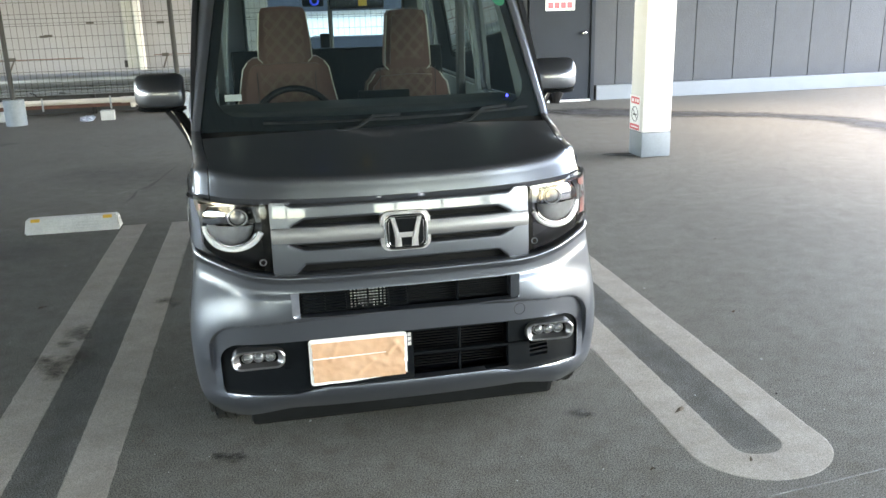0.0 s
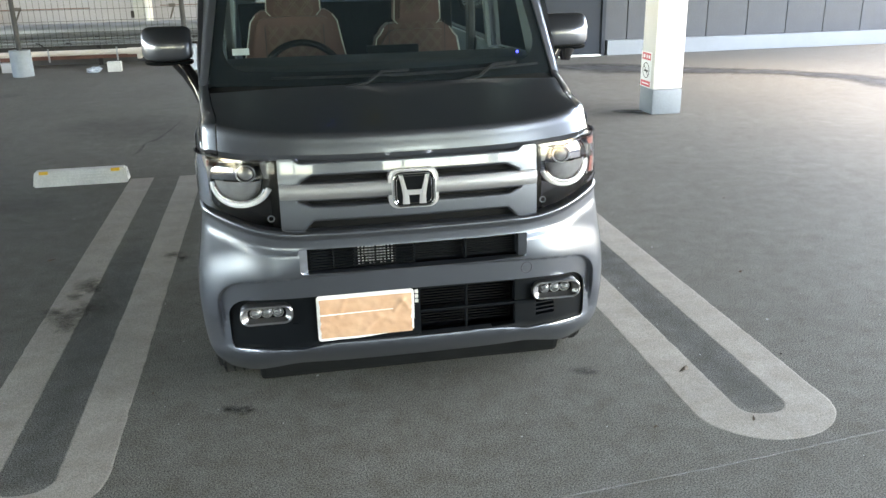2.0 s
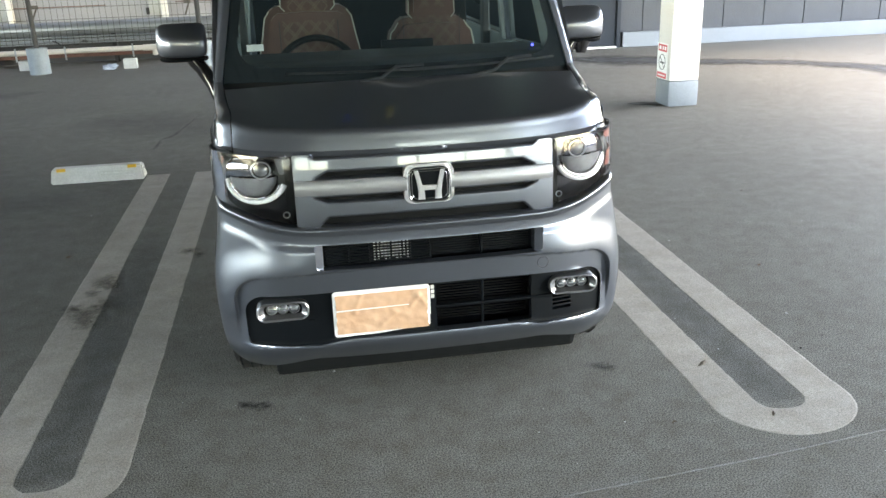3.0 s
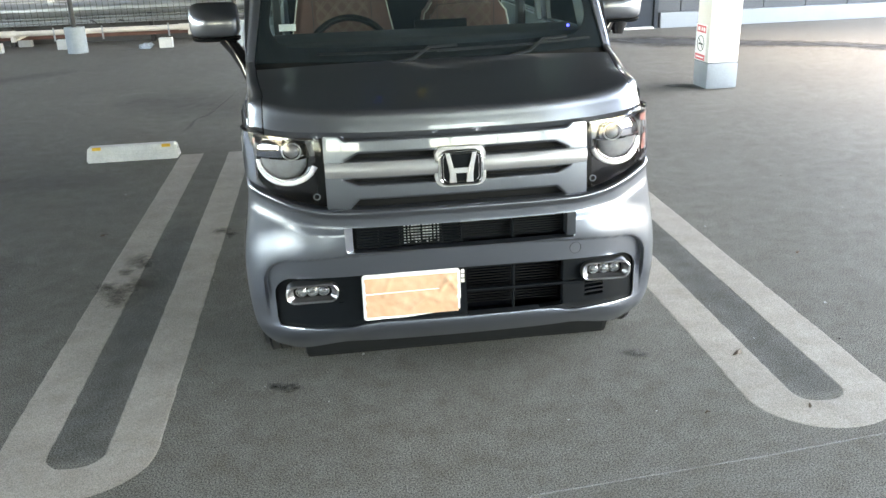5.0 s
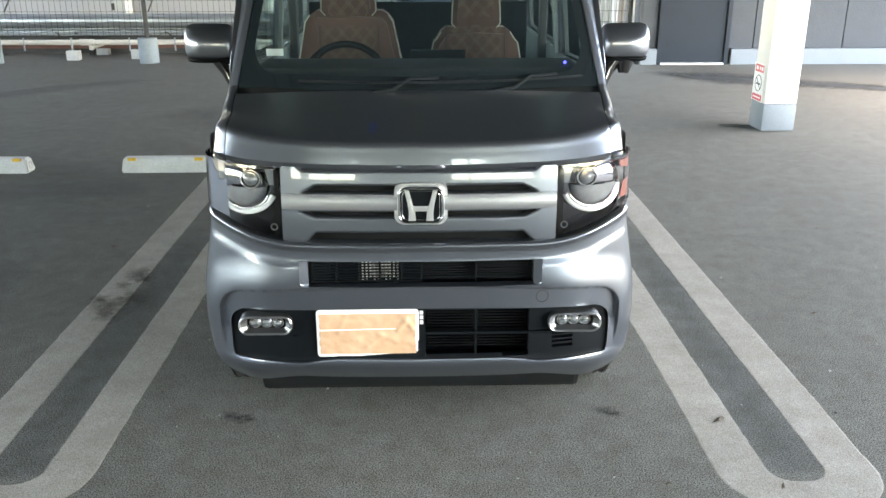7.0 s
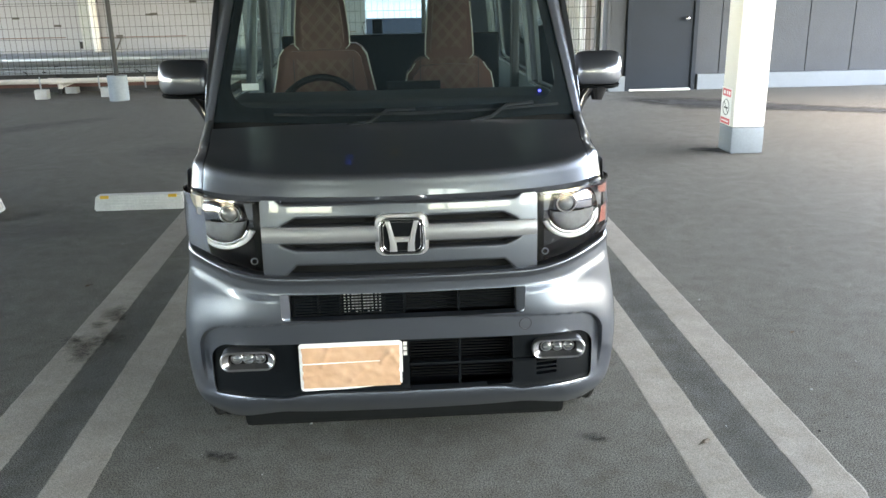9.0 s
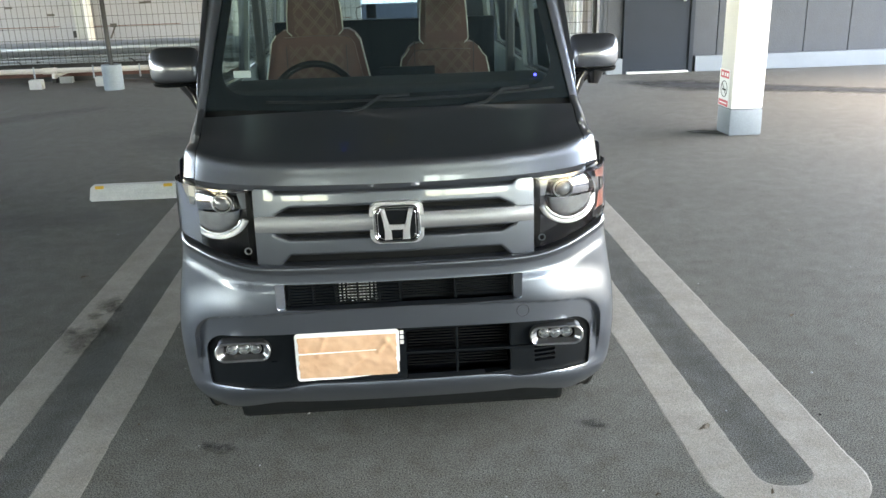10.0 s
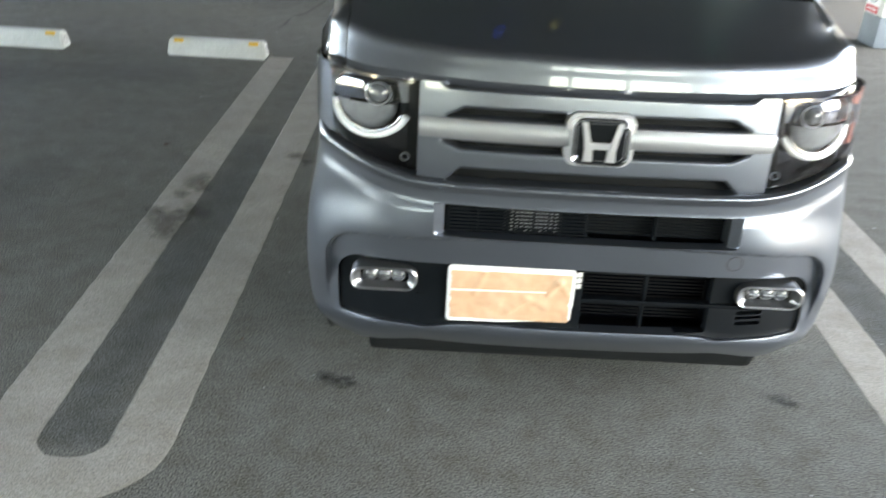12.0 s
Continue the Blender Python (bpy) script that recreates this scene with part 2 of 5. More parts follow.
def slab(outline, y0, y1, bevel=0.0, bm=None):
    """A plate of the outline (x, z), from depth y0 to y1."""
    bm = bm or bmesh.new()
    f = bm.faces.new([bm.verts.new((x, y0, z)) for x, z in outline])
    made = bmesh.ops.extrude_face_region(bm, geom=[f])
    bmesh.ops.translate(bm, verts=[v for v in made["geom"] if isinstance(v, bmesh.types.BMVert)], vec=(0, y1 - y0, 0))
    bmesh.ops.recalc_face_normals(bm, faces=bm.faces)
    if bevel:
        front = [e for e in bm.edges if all(abs(v.co.y - y0) < 1e-6 for v in e.verts)]
        bmesh.ops.bevel(bm, geom=front, offset=bevel, segments=2, affect="EDGES")
    return bm


def rrect(cx, cz, hw, hh, r, n=5):
    pts = []
    for k, (sx, sz) in enumerate(((1, 1), (-1, 1), (-1, -1), (1, -1))):
        for i in range(n + 1):
            a = math.pi / 2 * (k + i / n)
            pts.append((cx + sx * (hw - r) + r * math.cos(a), cz + sz * (hh - r) + r * math.sin(a)))
    return pts


def curve(*pts):
    """A smooth function through (t, value) pairs."""
    xs, ys = np.array([p[0] for p in pts], float), np.array([p[1] for p in pts], float)
    sl = np.gradient(ys, xs)
    d = np.diff(ys) / np.diff(xs)
    for i in range(len(d)):
        if d[i] == 0:
            sl[i] = sl[i + 1] = 0

    def f(t):
        t = np.clip(t, xs[0], xs[-1])
        i = np.clip(np.searchsorted(xs, t, side="right") - 1, 0, len(xs) - 2)
        h = xs[i + 1] - xs[i]
        u = (t - xs[i]) / h
        return (2 * u**3 - 3 * u**2 + 1) * ys[i] + (u**3 - 2 * u**2 + u) * h * sl[i] + (3 * u**2 - 2 * u**3) * ys[i + 1] + (u**3 - u**2) * h * sl[i + 1]

    return f


def d_rrect(u, v, cu, cv, hu, hv, r):
    a, b = np.abs(u - cu) - hu + r, np.abs(v - cv) - hv + r
    return np.hypot(np.maximum(a, 0), np.maximum(b, 0)) + np.minimum(np.maximum(a, b), 0) - r


def d_poly(u, v, pts):
    """Signed distance to a closed polygon, negative inside."""
    best, sign = np.full(np.shape(u), 1e9), np.ones(np.shape(u))
    for (x0, z0), (x1, z1) in zip(pts, pts[1:] + pts[:1]):
        ex, ez = x1 - x0, z1 - z0
        wx, wz = u - x0, v - z0
        k = np.clip((wx * ex + wz * ez) / (ex * ex + ez * ez), 0, 1)
        best = np.minimum(best, np.hypot(wx - k * ex, wz - k * ez))
        c1, c2, c3 = v >= z0, v < z1, ex * wz > ez * wx
        sign = np.where((c1 & c2 & c3) | (~c1 & ~c2 & ~c3), -sign, sign)
    return best * sign


def shell(name, surface, dist, u_range, v_range, step, material, parent, flange=(0, 0.02, 0), label="", offset=0.0):
    """A curved sheet surface(u, v) -> x, y, z, trimmed where dist(u, v) is positive, its edge turned back by the flange."""
    nu, nv = int((u_range[1] - u_range[0]) / step) + 2, int((v_range[1] - v_range[0]) / step) + 2
    u, v = np.meshgrid(np.linspace(*u_range, nu), np.linspace(*v_range, nv), indexing="ij")
    d = dist(u, v)
    e = step * 0.05
    gu, gv = (dist(u + e, v) - dist(u - e, v)) / (2 * e), (dist(u, v + e) - dist(u, v - e)) / (2 * e)
    g2 = np.maximum(gu * gu + gv * gv, 0.2)
    near = np.abs(d) < 0.55 * step
    u = np.where(near, u - d * gu / g2, u)
    v = np.where(near, v - d * gv / g2, v)
    keep = (near | (d < 0)).ravel()
    co = np.stack(surface(u, v), -1).reshape(-1, 3)
    idx = np.arange(nu * nv).reshape(nu, nv)
    quads = np.stack((idx[:-1, :-1], idx[1:, :-1], idx[1:, 1:], idx[:-1, 1:]), -1).reshape(-1, 4)
    inside = keep[quads]
    count = inside.sum(1)
    solid = (d < -0.55 * step).ravel()
    faces = [tuple(q) for q in quads[(count == 4) & (solid[quads].any(1) | (np.mean(d.ravel()[quads], 1) < 0))]]
    for q, k in zip(quads[count == 3], inside[count == 3]):
        if solid[q].any():
            faces.append(tuple(int(i) for i, s in zip(q, k) if s))
    used, border = {}, {}
    for f in faces:
        for a, b in zip(f, f[1:] + f[:1]):
            key = (min(a, b), max(a, b))
            border[key] = None if key in border else (a, b)
    verts, out = [], []

    def vid(i):
        if i not in used:
            used[i] = len(verts)
            verts.append(co[i])
        return used[i]

    for f in faces:
        out.append(tuple(vid(i) for i in f))
    if flange:
        fl = np.array(flange)
        rim, back = {}, {}
        for ab in border.values():
            if ab:
                a, b = ab
                for i in (a, b):
                    if i not in rim:
                        rim[i] = len(verts)
                        verts.append(co[i])
                        back[i] = len(verts)
                        verts.append(co[i] + fl)
                out.append((rim[b], rim[a], back[a], back[b]))
    me = bpy.data.meshes.new(name)
    me.from_pydata([tuple(p) for p in verts], [], [tuple(int(i) for i in f) for f in out])
    me.update()
    return finish(name, me, material, parent, label, True)


# ---- setting ----
def structure(name, bm, material, label="", smooth=False):
    ob = part(name, bm, material, None, label, smooth)
    return tagged(ob, kind="structure")


structure("floor", box(-11, 10.8, -9, 13.15, -0.2, 0), FLOOR, "grey coated asphalt parking floor with fine grit and stains")
structure("ground", box(-900, 900, -900, 900, -0.5, -0.25), FAR_GROUND, "pale ground outside the car park")
structure("gutter", box(-14, 2.95, 13.15, 14.6, -0.2, -0.004), DIRT, "silty strip behind the fence under the pipes")


def flat(name, outline, z, material, label, n_in=None):
    bm = bmesh.new()
    f = bm.faces.new([bm.verts.new((x, y, 0)) for x, y in outline])
    made = bmesh.ops.extrude_face_region(bm, geom=[f])
    bmesh.ops.translate(bm, verts=[v for v in made["geom"] if isinstance(v, bmesh.types.BMVert)], vec=(0, 0, z))
    bmesh.ops.recalc_face_normals(bm, faces=bm.faces)
    return tagged(part(name, bm, material, None, label), kind="structure")


def bay_loop(cx, y_far, yo, bar, label):
    """A long painted U: two stripes joined by a round end towards the aisle."""
    h0, h1, far = 0.2485, 0.095, y_far
    ri = 0.08
    outer = [(cx + h0 * math.cos(a), yo + 0.225 + 0.225 * math.sin(a)) for a in np.linspace(math.pi, math.tau, 25)]
    inner = [(cx + sx * (h1 - ri) + ri * math.cos(a), yo + bar + ri + ri * math.sin(a)) for sx, a0 in ((-1, math.pi), (1, 1.5 * math.pi)) for a in np.linspace(a0, a0 + math.pi / 2, 7)]
    bm = bmesh.new()
    def ragged(line, seed):
        pts = []
        for (x0, y0), (x1, y1) in zip(line, line[1:]):
            k = max(1, int(math.hypot(x1 - x0, y1 - y0) / 0.022))
            pts += [(x0 + (x1 - x0) * j / k, y0 + (y1 - y0) * j / k) for j in range(k)]
        pts.append(line[-1])
        worn = [0.0035 * noise.noise((x * 3 + seed, y * 28, 0.5)) + 0.006 * noise.noise((seed, y * 4, 2.5)) ** 3 for x, y in pts]
        return [(x + w, y + w * 0.6) for (x, y), w in zip(pts, worn)]

    o = ragged([(cx - h0, far)] + outer + [(cx + h0, far)], cx)
    i = ragged([(cx - h1, far)] + inner + [(cx + h1, far)], cx + 7)
    def feather(line, side):
        out = []
        for k, (x, y) in enumerate(line):
            a, b = line[max(0, k - 2)], line[min(len(line) - 1, k + 2)]
            t = Vector((b[0] - a[0], b[1] - a[1])).normalized()
            out.append((x + side * t.y * 0.006, y - side * t.x * 0.006))
        return out

    vo, vi = [bm.verts.new((x, y, 0.001)) for x, y in o], [bm.verts.new((x, y, 0.001)) for x, y in i]
    bm.edges.new((vo[0], vi[0])), bm.edges.new((vo[-1], vi[-1]))
    for vs in (vo, vi):
        for a, b in zip(vs, vs[1:]):
            bm.edges.new((a, b))
    bmesh.ops.triangle_fill(bm, edges=bm.edges, use_beauty=True)
    bmesh.ops.recalc_face_normals(bm, faces=bm.faces)
    if bm.faces[:][0].normal.z < 0:
        bmesh.ops.reverse_faces(bm, faces=bm.faces)
    for vs, line, side in ((vo, o, 1), (vi, i, -1)):
        low = [bm.verts.new((x, y, -0.0002)) for x, y in feather(line, side)]
        for k in range(len(vs) - 1):
            f = bm.faces.new((vs[k], vs[k + 1], low[k + 1], low[k]))
            f.normal_update()
            if f.normal.z < 0:
                f.normal_flip()
    return tagged(part("bay_marking", bm, PAINT_LINE, None, label), kind="structure")


bay_loop(-1.27, 6.71, 2.638, 0.16, "worn off-white U-shaped bay marking with brown stain")
bay_loop(1.169, 6.71, 2.594, 0.157, "worn off-white U-shaped bay marking on grey floor")

# ceiling with beams, parapets and posts that close the car park
def deck_ceiling(x0, x1, y0, y1, z, bm):
    """Ribbed steel deck: flat pans and narrow ribs that run along the bays."""
    prof, x = [], x0
    while x < x1 - 0.01:
        prof += [(x, z), (x + 0.2, z), (x + 0.225, z + 0.06), (x + 0.275, z + 0.06)]
        x += 0.3
    prof.append((x1, z))
    a = [bm.verts.new((x, y0, zz)) for x, zz in prof]
    b = [bm.verts.new((x, y1, zz)) for x, zz in prof]
    for i in range(len(prof) - 1):
        bm.faces.new((a[i], a[i + 1], b[i + 1], b[i]))
    return box(x0, x1, y0, y1, z + 0.08, z + 0.25, bm=bm)


deck = deck_ceiling(-11, 6.45, -9, 14.06, 2.9, bmesh.new())
# Second strip is out of view, added to shade the north-east wall and floor.
structure("ceiling", deck_ceiling(6.45, 10.6, 10.6, 14.06, 2.9, deck), DECK, "dark ribbed steel deck ceiling with an added strip shading the north-east wall")
for x in (-9.0, -3.0, 3.18):
    structure("trim", box(x - 0.1, x + 0.1, -9, 12.5, 2.62, 2.9), BEAM, "painted steel ceiling beam")
structure("wall_south", box(-11, 10.8, -9.2, -9, 0, 1.2), CONCRETE, "low parapet wall of the open side")
for k in range(14):
    structure("mullion", box(-10.6 + 1.5 * k, -10.5 + 1.5 * k, -9.12, -9.02, 1.2, 2.0), WHITE, "white frame post of the open side")
# Unseen tinted panes, added to dim this side's light and its reflections.
for x0, x1 in ((-5.6, -1.9), (0.9, 10.8)):
    structure("window_1" if x0 < 0 else "window_2", box(x0, x1, -9.16, -9.15, 1.2, 2.0), PANE, "unseen pane added to dim the open side's light")
structure("wall_south", box(-11, 7.0, -9.2, -9, 2.0, 2.97), DARK_BAND, "dark lintel over the open side")
for x0, x1 in ((-11, -5.6), (-1.9, 0.9)):
    structure("wall_south", box(x0, x1, -9.18, -9.02, 1.2, 2.0), DARK_BAND, "plain closed part of the open side")
structure("wall_east", box(10.8, 11.0, -9.2, 12.5, 0, 0.45), WALL_CREAM, "low parapet wall of the open side")
# Added out of view; its height sets how much western light comes in.
structure("wall_west", box(-11.2, -11, -9.2, 14.2, 0, 0.95), CONCRETE, "unseen low parapet wall, its height set for the side light")

# charcoal wall with its door
wall = structure("wall_north", box(3.07, 11.2, 12.58, 12.8, 0, 2.9), PANEL, "charcoal cladding wall behind the panels")
structure("baseboard", box(4.34, 11.2, 12.5, 12.58, 0, 0.215, 0.008), PALE_BASE, "pale grey painted plinth of the charcoal wall")
structure("baseboard", box(3.07, 3.3, 12.5, 12.58, 0, 0.215, 0.008), PALE_BASE, "pale grey painted plinth beside the door")
structure("wall_end", box(3.03, 3.068, 12.54, 12.82, 0, 2.9, 0.006), PANEL, "charcoal corner strip at the wall's end")

# cream building behind the fence
structure("wall_far", box(-14, -0.35, 14.2, 14.5, -0.2, 3.2), WALL_CREAM, "cream clad building wall behind the fence")

structure("wall_far", box(-11, -0.35, 14.34, 14.6, 1.62, 3.2), DARK_BAND, "dark recessed band over the cream wall")
for x in (-4.5, -2.33, -7.0):
    dp = thing("downpipe", "white downpipe beside a cream cover strip", "pipe", (x, 14.2, 0), "downpipes")
    part("cover_strip", box(-0.15, 0.02, -0.05, 0, 0.62, 1.6, 0.006), CONCRETE, dp)
    part("pipe", rod((0.072, -0.07, 0.6), (0.072, -0.07, 1.6), 0.052, n=16), CREAM, dp, smooth=True)
    part("socket_box", box(-0.2, -0.12, -0.04, 0, 0.64, 0.74, 0.005), WIRE, dp, "small black socket box")
for x, z in ((-4.42, 1.33), (-3.62, 1.12), (-5.6, 1.1), (-3.55, 1.13), (-1.95, 1.28), (-2.95, 1.3), (-5.0, 0.98), (-1.3, 1.05)):
    vt = thing("wall_vent", "small dark vent in the cream wall", "vent", (x, 14.2, z), "wall vents")
    part("cover", box(-0.055, 0.055, -0.015, 0, -0.016, 0.016, 0.004), VENT, vt)
for x, w in ((-3.6, 0.5), (-5.3, 0.35), (-1.9, 0.4)):
    cl = thing("cable", "thin cable sagging along the wall foot", "cable", (x, 13.85, 0))
    part("run", tube([(w * (k / 8 - 0.5), -0.05 * math.sin(k), 0.34 - 0.06 * math.sin(k * math.pi / 8) + 0.02 * math.sin(k * 2.1)) for k in range(9)], 0.009, n=6), WIRE, cl, smooth=True)
bag = thing("litter", "crumpled pale blue plastic litter by the pipes", "litter", (-2.93, 13.05, 0))
bm = bmesh.new()
bmesh.ops.create_icosphere(bm, subdivisions=3, radius=0.1)
for v in bm.verts:
    v.co *= 1 + 0.6 * noise.noise(v.co * 18)
    v.co.z = max(0, v.co.z * 0.45 + 0.03)
part("wrap", bm, LITTER, bag)

# pale ribbed wall seen past the end of the charcoal wall
bm = bmesh.new()
prof = [(2.55 + 0.075 * k + dx, 14.3 + dy) for k in range(24) for dx, dy in ((0, 0), (0.03, 0), (0.042, 0.03), (0.063, 0.03))]
low, high = [bm.verts.new((x, y, -0.2)) for x, y in prof], [bm.verts.new((x, y, 3.2)) for x, y in prof]
for k in range(len(prof) - 1):
    bm.faces.new((low[k], low[k + 1], high[k + 1], high[k]))
box(2.55, 4.3, 14.34, 14.5, -0.2, 3.2, bm=bm)
structure("wall_far", bm, WHITE, "pale ribbed metal wall past the fence")
dp = thing("downpipe", "white downpipe beside a beige cover strip", "pipe", (3.06, 14.28, 0), "downpipes")
part("pipe", rod((0, -0.07, 0.3), (0, -0.07, 2.6), 0.045, n=16), WHITE, dp, smooth=True)
part("cover_strip", box(0.06, 0.14, -0.05, 0.02, 0.1, 2.6, 0.006), CREAM_PIPE, dp)

# far building seen through the gap
far = thing("far_building", "pale far building with dark parapet bands", "building", (3.0, 21.0, 0))
part("wall", box(-5, 9, 0, 4, -0.25, 6), WHITE, far)
for z0, z1 in ((-0.2, 0.27), (0.33, 0.73), (1.3, 2.0)):
    part("parapet", box(-5.1, 9.1, -0.35, 0, z0, z1, 0.02), DOOR_PAINT, far)

# ---- column ----
def column(x, y, label, sign=False):
    c = thing("column", label, "column", (x, y, 0), "car park columns")
    part("shaft", box(-0.147, 0.147, -0.147, 0.147, 0.238, 2.9, 0.02), CREAM, c, smooth=True)
    part("foot", box(-0.15, 0.15, -0.15, 0.15, 0, 0.24, 0.02), GREY_PAINT, c, "grey painted foot", smooth=True)
    return c


column(3.18, 8.11, "cream painted square steel column with grey foot")
for x, y in ((-3.0, -4.6), (3.18, -4.6), (-9.0, 2.0), (-9.0, 8.1), (-9.0, -4.6)):
    column(x, y, "cream painted square steel column with grey foot")

# ---- fence ----
def fence_post(x, y):
    p = thing("fence_post", "dark fence post in a round blue-grey concrete foot", "fence post", (x, y, 0), "fence posts")
    part("foot", rod((0, 0, 0), (0, 0, 0.345), 0.135, n=32), BLUE_CONC, p, "blue-grey painted round concrete foot", True)
    part("pole", rod((0, 0, 0.34), (0, 0, 2.3), 0.032, n=12), WIRE, p, smooth=True)
    return p


def mesh_panel(x0, x1, y):
    p = thing("wire_fence", "dark welded wire mesh fence between round feet", "fence", (x0, y, 0), "fence panels")
    w = x1 - x0
    bm = bmesh.new()
    for i in range(int(w / 0.078) + 1):
        x = 0.03 + i * 0.078
        box(x - 0.002, x + 0.002, -0.002, 0.002, 0.38, 2.2, bm=bm)
    tagged(part("wire_mesh", bm, WIRE, p), kind="stuff")
    for z in [0.4 + 0.15 * k for k in range(13)] + [1.33, 1.39]:
        part("cross_wire", box(0, w, 0.002, 0.007, z - 0.0025, z + 0.0025), WIRE, p)
    return p


posts = [-8.2, -6.02, -3.83, -1.66, 0.5, 2.94]
for x in posts:
    fence_post(x, 12.93 if x < 2 else 12.72)
for a, b in zip(posts, posts[1:]):
    mesh_panel(a, b, 12.93)

# ---- pipes behind the fence ----
duct = thing("duct", "large galvanised duct along the cream wall", "duct", (0, 13.95, 0.5))
verts, faces, n = [], [], 20
for k in range(341):
    r = 0.1 + (0.004 if k % 2 else 0)
    verts += [(-14 + 0.04 * k, r * math.cos(a), r * math.sin(a)) for a in np.linspace(0, math.tau, n, endpoint=False)]
for k in range(340):
    faces += [(k * n + i, k * n + (i + 1) % n, (k + 1) * n + (i + 1) % n, (k + 1) * n + i) for i in range(n)]
me = bpy.data.meshes.new("pipe")
me.from_pydata(verts, [], faces)
finish("pipe", me, GALV, duct, smooth=True)
for x in range(-13, 0, 2):
    part("saddle", box(x - 0.03, x + 0.03, -0.05, 0.05, -0.5, -0.06, 0.005), WIRE, duct)
pipe = thing("water_pipe", "cream plastic water pipe on small blocks", "pipe", (0, 13.62, 0.215))
part("pipe", rod((-14, 0, 0), (-0.4, 0, 0), 0.038, n=14), CREAM_PIPE, pipe, smooth=True)
chan = thing("channel", "rust red steel channel under the pipes", "channel", (0, 13.9, 0))
part("web", box(-14, -0.4, -0.04, 0.04, 0.1, 0.2, 0.005), RUST, chan)
for x in (-4.88, -2.4, -7.3):
    part("coupling", rod((x - 0.16, 0, 0), (x + 0.05, 0, 0), 0.046, n=14), CREAM_PIPE, pipe, smooth=True)
    part("tee", rod((x, 0, 0), (x, 0, -0.11), 0.036, n=12), CREAM_PIPE, pipe, smooth=True)
    part("branch", rod((x, 0, -0.085), (x + 0.2, 0.1, -0.01), 0.026, n=10), CREAM_PIPE, pipe, smooth=True)
for x in (-5.85, -5.15, -4.3, -3.63, -2.7, -1.9):
    part("hanger", box(x - 0.012, x + 0.012, -0.045, -0.038, -0.12, 0.07, 0.002), GALV, pipe)
for z, r, y in ((0.345, 0.022, 13.86), (0.31, 0.016, 13.84), (0.385, 0.014, 13.9)):
    cd = thing("conduit", "thin grey conduit under the duct", "pipe", (0, y, z), "conduits")
    part("run", rod((-14, 0, 0), (-0.4, 0, 0), r, n=10), GALV, cd, smooth=True)
for x, y in ((-5.03, 13.3), (-4.14, 13.43), (-2.665, 13.06), (-4.83, 13.95), (-1.2, 13.3), (-7.2, 13.3)):
    blk = thing("concrete_block", "small pale concrete block under the pipe", "block", (x, y, -0.004 if y > 13.21 else 0), "pipe blocks")
    part("block", box(-0.09, 0.09, -0.06, 0.06, 0, 0.135, 0.008), CONCRETE, blk)
structure("wall_far", box(-14, -0.352, 14.17, 14.199, -0.2, 0.43, 0.004), DARK_BAND, "dark foot of the cream wall")
for x in (-4.1, -1.93, -6.27):
    mb = thing("wall_bracket", "small dark steel strut on the cream wall", "bracket", (x, 14.2, 0.78), "wall brackets")
    part("plate", box(-0.05, 0.05, -0.012, 0, 0.0, 0.05, 0.003), VENT, mb)
    part("strut", rod((0.03, -0.012, 0.02), (-0.03, -0.12, -0.16), 0.012, n=8), VENT, mb, smooth=True)
for x0, x1, z in ((-6.4, -4.9, 0.8), (-4.6, -3.1, 0.79), (-2.1, -0.5, 0.8)):
    structure("trim", box(x0, x1, 14.192, 14.2, z, z + 0.012, 0.002), RUST, "thin rusty ledge along the cream wall")

# ---- wheel stops ----
def wheel_stop(x, y):
    w = thing("wheel_stop", "white concrete wheel stop with yellow reflectors", "wheel stop", (x, y, 0), "wheel stops")
    bm = box(-0.32, 0.32, -0.07, 0.07, 0, 0.105)
    for v in bm.verts:
        if v.co.z > 0.05:
            v.co.x *= 0.955
            v.co.y *= 0.62
    bmesh.ops.bevel(bm, geom=bm.edges[:], offset=0.01, segments=2, affect="EDGES")
    part("block", bm, STOP, w, smooth=True)
    for sx in (-0.24, 0.24):
        part("reflector", box(sx - 0.03, sx + 0.03, -0.056, -0.036, 0.086, 0.108, 0.004), YELLOW, w, "yellow reflector")
    for k in range(3):
        z = 0.03 + 0.02 * k
        for x0, x1 in ((-0.23 + 0.01 * k, -0.03), (0.03, 0.24 - 0.012 * k)):
            part("rib", box(x0, x1, -0.0735 + 0.26 * z, -0.062 + 0.26 * z, z, z + 0.008, 0.002), STOP, w)
    for sx in (-1, 1):
        part("hole_rim", tube([(sx * (0.3135 - 0.05 * (z - 0.03)), yy, z) for yy, z in rrect(0, 0.05, 0.022, 0.022, 0.014, 4)], 0.004, n=6, closed=True), CONCRETE, w)
    return w


for x in (-1.845, -3.15, -4.3):
    wheel_stop(x, 6.68)

# ---- the van ----
van = thing("van", "grey metallic kei van parked in its bay", "car", (0, 3.1, 0))

# plan of the nose: half width against depth, by the length along it
_c = [(0, -0.02), (0.15, -0.018), (0.3, -0.012), (0.43, 0.002), (0.53, 0.024), (0.6, 0.056), (0.648, 0.1), (0.674, 0.16), (0.689, 0.235), (0.698, 0.335), (0.703, 0.6), (0.708, 1.0)]
_t = np.arange(len(_c))
_px, _py = curve(*zip(_t, [c[0] for c in _c])), curve(*zip(_t, [c[1] for c in _c]))
_tt = np.linspace(0, len(_c) - 1, 1500)
_x, _y = _px(_tt), _py(_tt)
_k = np.ones(81) / 81
_x2 = np.convolve(np.concatenate((-_x[40:0:-1], _x, np.full(40, _x[-1]))), _k, "valid")
